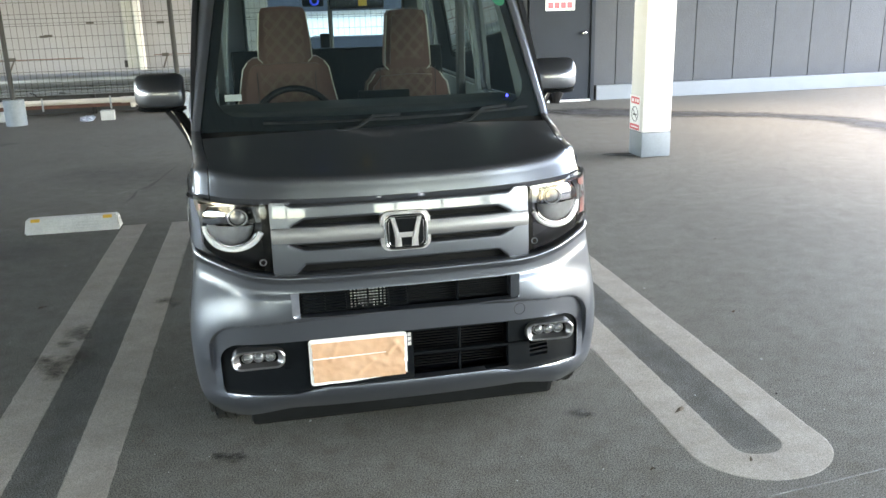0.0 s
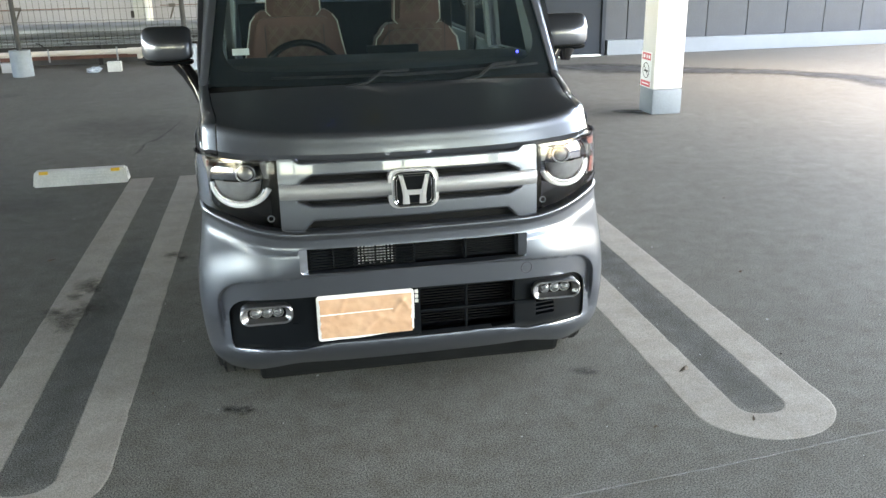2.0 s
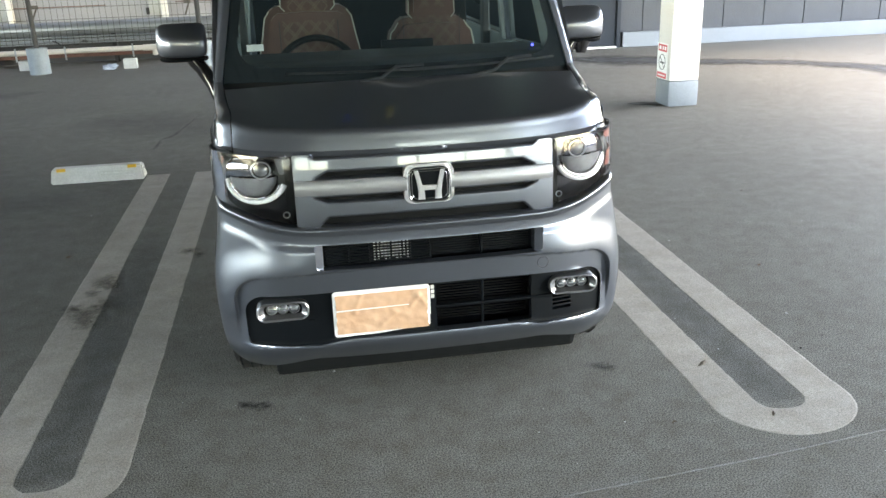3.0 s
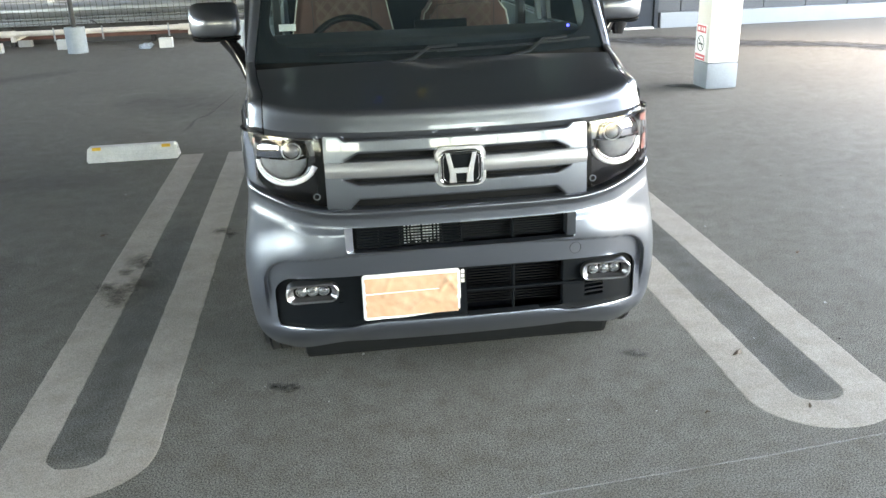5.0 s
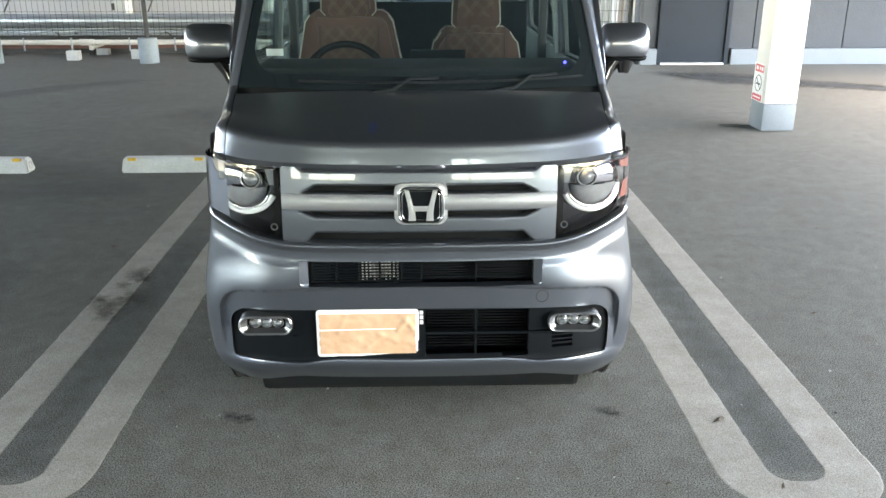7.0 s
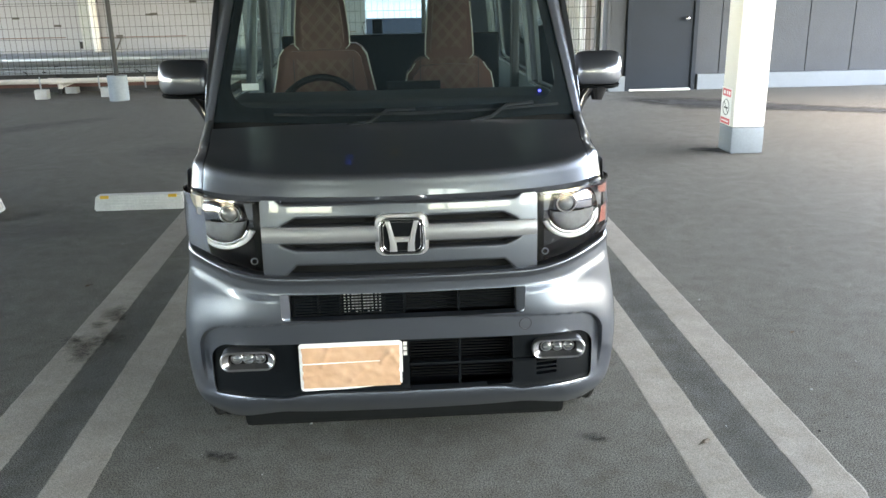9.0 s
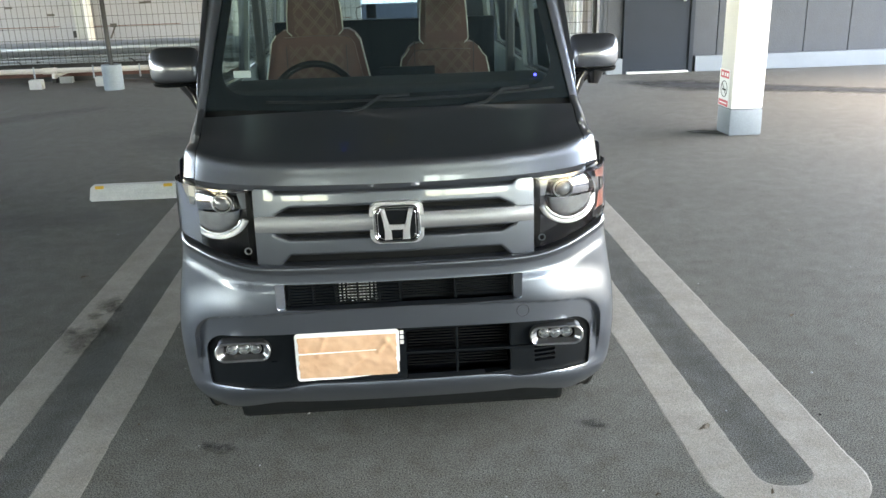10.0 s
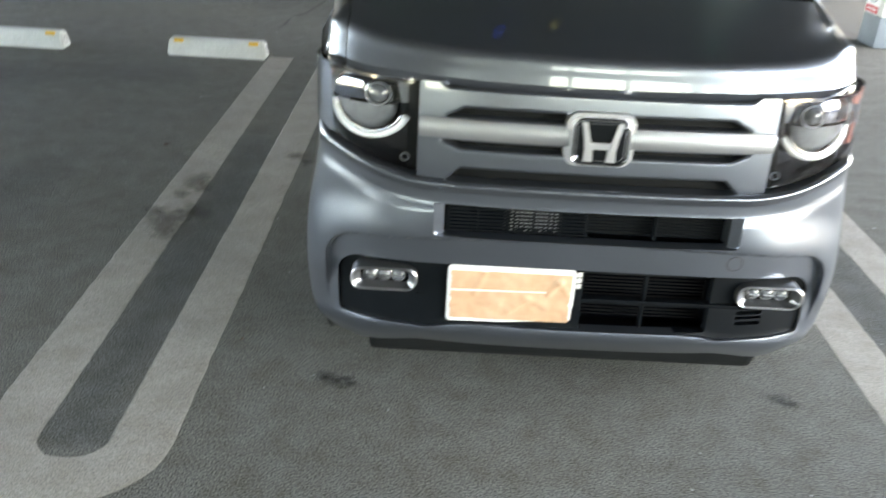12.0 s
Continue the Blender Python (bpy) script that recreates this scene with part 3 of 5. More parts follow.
_y2 = np.convolve(np.concatenate((_y[40:0:-1], _y, _y[-1] + 0.002 * np.arange(1, 41))), _k, "valid")
_s = np.concatenate(([0], np.cumsum(np.hypot(np.diff(_x2), np.diff(_y2)))))


def plan(s):
    a = np.abs(s)
    return np.sign(s) * np.interp(a, _s, _x2), np.interp(a, _s, _y2)


def s_of(x):
    return float(np.interp(x, _x2[:1350], _s[:1350]))


low_y = curve((0.1, 0.12), (0.14, 0.088), (0.165, 0.06), (0.19, 0.036), (0.215, 0.016), (0.24, 0.002), (0.28, 0.0), (0.58, 0.0), (0.615, 0.005), (0.638, 0.005), (0.65, -0.001), (0.658, -0.0035), (0.664, -0.001), (0.669, 0.007), (0.676, 0.02), (0.72, 0.04), (0.95, 0.06))
lip = curve((0.14, 0.0), (0.18, 0.1), (0.21, 0.65), (0.225, 0.95), (0.234, 1.0), (0.243, 0.75), (0.256, 0.05), (0.28, 0.0), (0.95, 0.0))
low_w = curve((0.1, 0.95), (0.13, 0.97), (0.16, 0.985), (0.205, 0.996), (0.25, 1.0), (0.95, 1.0))
flare = curve((0.14, 0.3), (0.2, 0.58), (0.25, 0.78), (0.32, 0.95), (0.42, 1.0), (0.5, 0.85), (0.6, 0.48), (0.68, 0.22), (0.75, 0.14), (0.95, 0.1))


def smooth01(t):
    t = np.clip(t, 0, 1)
    return t * t * (3 - 2 * t)


def corner(s):
    """How far the lamp corner stands forward of the plan line."""
    return 0.036 * smooth01((np.abs(s) - 0.63) / 0.17)


def bumper_surface(s, z):
    x, y = plan(s)
    a = np.abs(s)
    y = y - corner(s)
    lift = np.clip(bump_top(a) - 0.668, 0, 0.07) * smooth01((z - 0.5) / 0.16)
    rise = 0.024 * smooth01((0.44 - a) / 0.18)
    deep = 0.03 * smooth01((a - 0.38) / 0.24) * (1 - smooth01((z - 0.19) / 0.1))
    y = y + low_y(z - lift + deep) - 0.0055 * lip(z - rise) * smooth01((0.7 - a) / 0.1)
    d = d_rrect(s, z + np.minimum(0.03 * (a / 0.6) ** 2, 0.045), 0, 0.36, 0.664, 0.168, 0.08)
    upper = smooth01((z - 0.26) / 0.12)
    bulge = (1 - smooth01(d / 0.125)) * (1 - smooth01(-d / 0.011))
    y = y + (0.008 * smooth01(-d / 0.011) - 0.017 * bulge * (0.35 + 0.65 * smooth01((a - 0.3) / 0.2))) * upper
    x = x * low_w(z) + np.sign(s) * 0.046 * smooth01((a - 0.56) / 0.2) * flare(z)
    return x, y, z


bump_top = curve((0, 0.668), (0.38, 0.668), (0.44, 0.672), (0.526, 0.689), (0.588, 0.708), (0.655, 0.728), (0.71, 0.74), (0.765, 0.752), (0.8, 0.785), (0.825, 0.85), (0.84, 0.915), (0.9, 0.935), (1.0, 0.945), (1.2, 0.95))
low_bottom = curve((0, 0.268), (0.25, 0.268), (0.33, 0.262), (0.4, 0.25), (0.62, 0.25), (1.2, 0.25))


def low_opening(s, z):
    a = d_rrect(s, z + 0.018 * np.minimum(np.abs(s) / 0.6, 1.1) ** 2, 0, 0.34, 0.633, 0.104, 0.06)
    return np.maximum(a, low_bottom(np.abs(s)) - z)


def bumper_dist(s, z):
    d = np.maximum(z - bump_top(np.abs(s)), 0.178 - 0.035 * smooth01((np.abs(s) - 0.38) / 0.24) + 0.05 * smooth01((np.abs(s) - 0.76) / 0.14) - z)
    d = np.maximum(d, np.abs(s) - 1.0)
    d = np.maximum(d, 0.295 - np.hypot(np.abs(s) - 1.17, z - 0.27))
    d = np.maximum(d, -low_opening(s, z))
    return np.maximum(d, -d_rrect(s, z, 0.003, 0.566, 0.386, 0.042, 0.014))


bumper = shell("bumper", bumper_surface, bumper_dist, (-1.02, 1.02), (0.1, 0.99), 0.0038, BODY, van, (0, 0.04, 0))


def nose_surface(dy):
    def f(s, z):
        x, y = plan(s)
        k = np.clip(z - 0.68, 0, 1)
        return x * low_w(z), y + 0.026 + 0.03 * k + 0.31 * k * k + dy, z
    return f


# lower grille panel, deep in its opening
def grille_hole(s, z):
    return d_rrect(s, z, 0.185, 0.35, 0.17, 0.082, 0.006)


def lower_surface(s, z):
    x, y, z = bumper_surface(s, z)
    return x, y + 0.012, z


vents = [(0.472, 0.339 - 0.0155 * k) for k in range(4)]


def lower_dist(s, z):
    d = np.maximum(low_opening(s, z) - 0.004, -grille_hole(s, z))
    for cx, cz in vents:
        d = np.maximum(d, -d_rrect(s, z, cx, cz, 0.037, 0.0052, 0.003))
    return d


lower = shell("lower_grille", lower_surface, lower_dist, (-0.66, 0.66), (0.22, 0.47), 0.0045, BLACK, van, (0, 0.03, 0), "black grained plastic lower grille")
part("mullion", box(0.176, 0.184, 0.01, 0.03, 0.27, 0.432, 0.002), BLACK, lower)
part("crossbar", box(0.015, 0.43, 0.004, 0.03, 0.343, 0.353, 0.003), BLACK, lower)
for k in range(16):
    part("fin", box(0.02, 0.352, 0.065, 0.08, 0.274 + 0.0102 * k, 0.278 + 0.0102 * k), FIN, lower)
part("backing", box(-0.62, 0.62, 0.12, 0.13, 0.2, 0.64), BLACK, van, "dark radiator space")
for cx, cz in ((-0.14, 0.415), (-0.14, 0.3)):
    part("seam", box(-0.42 if cx < 0 else 0.3, -0.36, 0.016, 0.0215, 0.3385, 0.3397), GLOSS_BLACK, lower)

# upper intake
upper = part("upper_intake", slab(rrect(0.003, 0.566, 0.39, 0.043, 0.01), 0.05, 0.06), BLACK, van, "black upper air intake with slats")
for k in range(8):
    z = 0.532 + 0.0098 * k
    part("slat", box(-0.345, 0.0, 0.012, 0.02, z - 0.0018, z + 0.0018), BLACK, upper)
for x in (-0.345, -0.27, -0.2, -0.13, -0.06, 0.004, 0.18):
    part("upright", box(x - 0.003, x + 0.003, 0.014, 0.042, 0.526, 0.606), BLACK, upper)
part("panel", box(-0.355, -0.29, 0.02, 0.03, 0.528, 0.604), BLACK, upper)
for k in range(9):
    part("fin", box(0.01, 0.352, 0.044, 0.049, 0.532 + 0.0085 * k, 0.5355 + 0.0085 * k), FIN, upper)
# Pale colour stands in for light glinting on the condenser's metal tubes.
for k in range(11):
    part("tube", rod((-0.185 + 0.0125 * k, 0.026, 0.53 + 0.004 * (k % 3)), (-0.185 + 0.0125 * k, 0.026, 0.602), 0.0032, n=6), CONDENSER, upper, "thin metal tube, coloured pale for its glint", True)
part("horn", rod((-0.13, 0.048, 0.566), (-0.13, 0.034, 0.566), 0.035, n=24), GALV, upper, "metal horn disc behind slats", True)
for sx in (-1, 1):
    bm = box(-0.5, 0.5, -0.5, 0.5, 0.524, 0.609)
    front = float(bumper_surface(np.array([0.386]), np.array([0.566]))[1][0]) + 0.003
    for v in bm.verts:
        out, back = v.co.x > 0, v.co.y > 0
        v.co.x, v.co.y = 0.003 + sx * (0.387 if out else 0.36), 0.055 if back else (front if out else front + 0.012)
    bmesh.ops.recalc_face_normals(bm, faces=bm.faces)
    part("bezel", bm, BODY, van, "slanted grey end of the intake")

# main grille: a silver panel with slots, a mid bar and the badge
def slot(s, z, z0, z1, a0, a1, flip):
    pts = [(a0, z0), (a1, z0), (a1 - 0.045, z1), (a0, z1)] if flip else [(a0, z0), (a1 - 0.045, z0), (a1, z1), (a0, z1)]
    return d_poly(np.abs(s), z, pts)


def slots(s, z):
    d = np.minimum(slot(s, z, 0.8235, 0.8465, -0.2, 0.367, True), slot(s, z, 0.7475, 0.766, -0.2, 0.374, False))
    d = np.minimum(d, slot(s, z, 0.893, 0.93, -0.3, 0.406, False))
    return np.minimum(d, slot(s, z, 0.655, 0.698, -0.3, 0.37, True))


def grille_dist(s, z):
    return np.maximum(d_rrect(s, z, 0, 0.784, 0.432, 0.119, 0.008), -slots(s, z))


def grille_surface(s, z):
    x, y, z = nose_surface(-0.008)(s, z)
    return x, y + 0.004 * (1 - np.clip(slots(s, z) / 0.0055, 0, 1)) ** 1.3, z


grille = shell("grille", grille_surface, grille_dist, (-0.47, 0.47), (0.65, 0.93), 0.003, BODY, van, (0, 0.03, 0), "grey slotted front grille")
shell("back_panel", nose_surface(0.025), lambda s, z: d_rrect(s, z, 0, 0.79, 0.46, 0.14, 0.01), (-0.48, 0.48), (0.65, 0.94), 0.02, FIN, grille, None)


def bar_surface(s, z):
    x, y, z = nose_surface(-0.02)(s, z)
    return x, y + 0.004 * ((z - 0.7975) / 0.024) ** 2, z


shell("mid_bar", bar_surface, lambda s, z: d_rrect(s, z, 0, 0.7975, 0.43, 0.024, 0.004), (-0.46, 0.46), (0.77, 0.83), 0.004, BRIGHT, grille, (0, 0.025, 0), "bright silver bar")

badge = part("badge", slab(rrect(0.004, 0.792, 0.083, 0.066, 0.03, 8), -0.012, 0.03, 0.01), BADGE, van, "chrome rounded badge", True)
part("field", slab(rrect(0.004, 0.791, 0.064, 0.052, 0.022, 8), -0.0145, -0.005), BLACK, badge, "dark badge field")
for hw, hh, r, w in ((0.067, 0.055, 0.024, 0.0042), (0.058, 0.046, 0.018, 0.0016)):
    part("rim", tube([(x, -0.0145, z) for x, z in rrect(0.004, 0.791, hw, hh, r, 8)], w, closed=True, n=8), CHROME, badge, smooth=True)
for sx in (-1, 1):
    part("stroke", slab([(0.004 + sx * a, z) for a, z in ((0.016, 0.743), (0.039, 0.743), (0.038, 0.77), (0.042, 0.8), (0.051, 0.84), (0.037, 0.84), (0.026, 0.797), (0.018, 0.772))][::sx], -0.024, -0.012, 0.005), BADGE, badge)
part("bridge", slab([(0.004 + a, z) for a, z in ((-0.026, 0.79), (0.026, 0.79), (0.018, 0.774), (-0.018, 0.774))][::-1], -0.023, -0.012, 0.004), BADGE, badge)

# headlights
HL = [(0.438, 0.7), (0.447, 0.678), (0.49, 0.687), (0.526, 0.695), (0.588, 0.714), (0.655, 0.734), (0.71, 0.746), (0.765, 0.758), (0.8, 0.79), (0.82, 0.85), (0.824, 0.89), (0.805, 0.916), (0.7, 0.913), (0.62, 0.908), (0.535, 0.903), (0.453, 0.908), (0.438, 0.89), (0.432, 0.824)]


def headlight(sx):
    def dist(s, z):
        return d_poly(s, z, HL)

    def surf(dy):
        def f(s, z):
            x, y, z = nose_surface(dy)(s, z)
            return sx * (x + (0.014 - 0.6 * max(dy, 0)) * smooth01((s - 0.57) / 0.2)), y - corner(s), z
        return f

    def at(s, z, dy):
        x, y, zz = surf(dy)(np.array([s]), np.array([z]))
        return float(x[0]), float(y[0]), z

    def dome(name, s, z, dy, r, squash, material, label="", lo=-9.0, hi=9.0):
        x, y, z = at(s, z, dy)
        turn = pose(0, 0, 0, 0, 0, sx * 20)
        bm = bmesh.new()
        bmesh.ops.create_uvsphere(bm, u_segments=32, v_segments=20, radius=r, matrix=Matrix.Translation((x, y, z)) @ turn @ Matrix.Diagonal((1, squash, 0.94, 1)))
        cut = [v for v in bm.verts if not lo <= v.co.z - z <= hi]
        bmesh.ops.delete(bm, geom=cut, context="VERTS")
        return part(name, bm, material, h, label, True)

    def sheet(name, dy, outline, material, label="", back=0.02):
        us, vs = [p[0] for p in outline], [p[1] for p in outline]
        return shell(name, surf(dy), lambda s, z: d_poly(s, z, outline), (min(us) - 0.02, max(us) + 0.02), (min(vs) - 0.02, max(vs) + 0.02), 0.005, material, h, (0, back, 0), label)

    def arc(name, centre, rs, rz, a0, a1, dy, r, material, label="", squash=0.75):
        pts = [at(centre[0] + rs * math.cos(a), centre[1] + rz * math.sin(a), dy) for a in np.linspace(radians(a0), radians(a1), 36)]
        return part(name, tube(pts, r, n=10, squash=squash), material, h, label, True)

    h = shell("headlight", surf(0.06), lambda s, z: dist(s, z) - 0.001, (0.42, 0.85), (0.66, 0.94), 0.008, GLOSS_BLACK, van, (0, -0.055, 0), "headlight with white ring and black housing")
    shell("lens_cover", surf(-0.004), lambda s, z: dist(s, z) + 0.003, (0.42, 0.85), (0.66, 0.94), 0.006, LENS, h, (0, 0.02, 0)).visible_shadow = False
    c = (0.566, 0.826)
    arc("light_ring", c, 0.107, 0.079, 196, 354, 0.022, 0.0112, GUIDE, "white U-shaped light guide")
    arc("ring_edge", c, 0.092, 0.066, 200, 345, 0.016, 0.0022, CHROME, "bright inner edge of the ring", 1.0)
    dome("reflector_bowl", c[0] + 0.012, c[1] + 0.004, 0.055, 0.084, 0.34, BOWL_CHROME, "mirror upper half of the lamp", -0.006)
    dome("eyelid", c[0], c[1], 0.05, 0.08, 0.4, EYELID, "smoked lower half of the lamp", -9, 0.0)
    dome("collar", c[0] - 0.03, c[1] + 0.028, 0.03, 0.036, 0.5, GLOSS_BLACK)
    dome("projector", c[0] - 0.03, c[1] + 0.028, 0.022, 0.026, 0.8, SMOKE, "glossy projector lens")
    px, py, pz = at(c[0] - 0.03, c[1] + 0.028, 0.012)
    part("projector_ring", tube([(px + 0.03 * math.cos(a), py, pz + 0.027 * math.sin(a)) for a in np.linspace(0, math.tau, 24, endpoint=False)], 0.0026, n=6, closed=True), TRIM_CHROME, h, "thin chrome ring of the projector", True)
    sheet("brow", 0.006, [(0.44, 0.893), (0.535, 0.8925), (0.62, 0.8965), (0.7, 0.899), (0.812, 0.901), (0.803, 0.913), (0.7, 0.91), (0.62, 0.905), (0.535, 0.9), (0.453, 0.905)], GLOSS_BLACK, "black brow over the lamp", 0.03)
    part("brow_line", tube([at(0.45 + 0.355 * k / 20, 0.8905 + 0.009 * k / 20, 0.01) for k in range(21)], 0.0022, n=6), CHROME, h, "thin bright line under the brow", True)
    sheet("outer_reflector", 0.024, [(0.69, 0.755), (0.75, 0.762), (0.79, 0.795), (0.812, 0.85), (0.808, 0.893), (0.64, 0.89), (0.645, 0.868), (0.685, 0.83)], LAMP_SILVER, "silvery outer reflector")
    sheet("inner_bezel", 0.03, [(0.446, 0.835), (0.476, 0.835), (0.49, 0.887), (0.447, 0.887)], SMOKE)
    for outline in ([(0.676, 0.872), (0.735, 0.864), (0.814, 0.862), (0.81, 0.894), (0.664, 0.892)], [(0.676, 0.772), (0.752, 0.77), (0.79, 0.806), (0.8, 0.83), (0.69, 0.822)]):
        sheet("side_marker", 0.006, outline, AMBER, "amber reflector", 0.01)
    x, y, z = at(0.464, 0.704, 0.02)
    part("adjuster", tube([(x + 0.01 * math.cos(a), y, z + 0.01 * math.sin(a)) for a in np.linspace(0, math.tau, 16, endpoint=False)], 0.0022, n=6, closed=True), GALV, h, smooth=True)
    return h


for sx in (-1, 1):
    headlight(sx)
shell("gap_strip", nose_surface(0.03), lambda s, z: np.maximum(np.abs(z - 0.902) - 0.026, np.abs(s) - 0.65), (-0.7, 0.7), (0.87, 0.96), 0.02, BLACK, van, None)

# hood, fenders, cowl
hood_dy = curve((0, 0.0), (0.035, 0.0059), (0.064, 0.0134), (0.069, 0.0164), (0.074, 0.021), (0.087, 0.0333), (0.165, 0.111), (0.257, 0.2), (0.462, 0.403), (0.625, 0.565))
hood_z = curve((0, 0.909), (0.035, 0.9435), (0.064, 0.9725), (0.069, 0.9765), (0.074, 0.979), (0.087, 0.9825), (0.165, 1.0005), (0.257, 1.0205), (0.462, 1.0625), (0.625, 1.092))


def hood_surface(s, v):
    x, y = plan(s)
    bend = 1 - 0.35 * smooth01(v / 0.5)
    k = np.clip(np.abs(x) / 0.62, 0, 1.15)
    sweep = k**4 * np.minimum(v / 0.08, 1) * (1 - smooth01((v - 0.1) / 0.4))
    z = hood_z(v) + 0.012 * k**2 * (1 - smooth01(v / 0.3)) + 0.012 * sweep - 0.018 * k**3 * smooth01((v - 0.08) / 0.3)
    return x * (0.965 + 0.075 * np.clip((v - 0.1) / 0.52, 0, 1)), (y + 0.02) * bend + 0.018 + hood_dy(v) + 0.05 * sweep, z


shell("hood", hood_surface, lambda s, v: np.maximum(np.maximum(np.abs(s) - s_of(0.638), -v + 0.002), v - 0.5), (-0.72, 0.72), (0, 0.52), 0.005, BODY, van, (0, 0.01, -0.02), "grey metallic hood reflecting the dark ceiling")
gap_s = s_of(0.642)
fender_x = curve((0, 0.676), (0.1, 0.674), (0.3, 0.679), (0.45, 0.688), (0.62, 0.701))


def fender(u, v):
    """From the hood's gap over a rounded shoulder and down the side."""
    gx, gy, gz = hood_surface(np.full(np.shape(v), gap_s), v)
    ox = fender_x(v)
    a = np.clip(u, 0, 1) * math.pi / 2
    drop = 0.02 + 0.012 * smooth01((v + 0.01) / 0.2) * (1 - smooth01((v - 0.2) / 0.4))
    x = gx + (ox - gx) * np.sin(a) + 0.012 * np.clip(u - 1, 0, 1)
    y = gy + 0.1 * np.clip(u, 0, 1.2) * (1 - smooth01(v / 0.3))
    return x, y, gz + 0.004 * np.clip(u, 0, 1) * (1 - smooth01(v / 0.1)) - drop * (1 - np.cos(a)) - np.clip(u - 1, 0, 1) * (0.02 + 0.13 * smooth01(v / 0.2))


for sx in (-1, 1):
    shell("fender", lambda u, v: (lambda p: (sx * p[0], p[1], p[2]))(fender(u * 10, v)), lambda u, v: np.maximum(np.maximum(-u, u - 0.15), np.maximum(0.002 - v, v - 0.62)), (-0.004, 0.154), (0, 0.64), 0.005, BODY, van, (0, 0.01, -0.015))

# windscreen
def screen(x, z, dy=0.0):
    k = (z - 1.08) / 0.42
    return x, 0.475 + 0.36 * np.abs(x) ** 2.0 + 0.25 * k + dy, z


def screen_dist(x, z):
    hw = 0.69 - 0.075 * (z - 1.08) / 0.42
    return np.maximum(np.maximum(np.abs(x) - hw, z - 1.86), 1.045 - z)


shell("windscreen", screen, screen_dist, (-0.72, 0.72), (1.03, 1.9), 0.02, GLASS, van, None, "clear windscreen with dark border").visible_shadow = False


def band_dist(x, z):
    hw = 0.69 - 0.075 * (z - 1.08) / 0.42
    a, b = np.abs(x) - hw + 0.068, 1.112 - z
    inner = np.where((a > -0.1) & (b > -0.1), np.hypot(np.maximum(a + 0.1, 0), np.maximum(b + 0.1, 0)) - 0.1, np.maximum(a, b))
    inner = np.maximum(inner, z - 1.8)
    return np.maximum(screen_dist(x, z), -inner)


shell("border", lambda x, z: screen(x, z, 0.008), band_dist, (-0.72, 0.72), (1.03, 1.9), 0.01, GLOSS_BLACK, van, None, "black border of the windscreen")
shell("cowl", lambda s, v: (lambda p: (p[0], p[1], p[2] - 0.012))(hood_surface(s, v)), lambda s, v: np.maximum(np.abs(s) - s_of(0.64), np.maximum(0.485 - v, v - 0.62)), (-0.72, 0.72), (0.47, 0.64), 0.012, UNDER, van, (0, 0.01, -0.01), "black cowl under the windscreen")

for sx in (-1, 1):
    def pillar_dist(x, z):
        hw = 0.69 - 0.075 * (z - 1.08) / 0.42
        return np.maximum(np.maximum(hw - 0.026 - x, x - hw - 0.03 * smooth01((z - 1.03) / 0.15)), np.maximum(z - 1.86, 1.035 - z))
    shell("pillar", lambda x, z: (sx * x, screen(x, z, -0.004)[1] + 2.2 * np.clip(x - (0.69 - 0.18 * (z - 1.08)), 0, 1) ** 1.0 * 0.5, z), pillar_dist, (0.5, 0.78), (0.98, 1.9), 0.008, BODY, van, (-sx * 0.006, 0.06, 0))
    pts = [(0.675, 0.75, 1.05), (0.655, 0.86, 1.3), (0.632, 0.98, 1.5), (0.6, 1.12, 1.75)]
    part("inner_pillar", tube([(sx * x, y, z) for x, y, z in pts], 0.035, n=10), GREY_TRIM, van, smooth=True)

# sides, roof and tail
def side_x(z, y=9.0):
    return 0.735 - 0.03 * smooth01((0.95 - y) / 0.6) - 0.018 * np.clip((z - 0.6) / 0.4, 0, 1) - 0.09 * np.clip((z - 1.0) / 0.85, 0, 1.2) ** 1.3


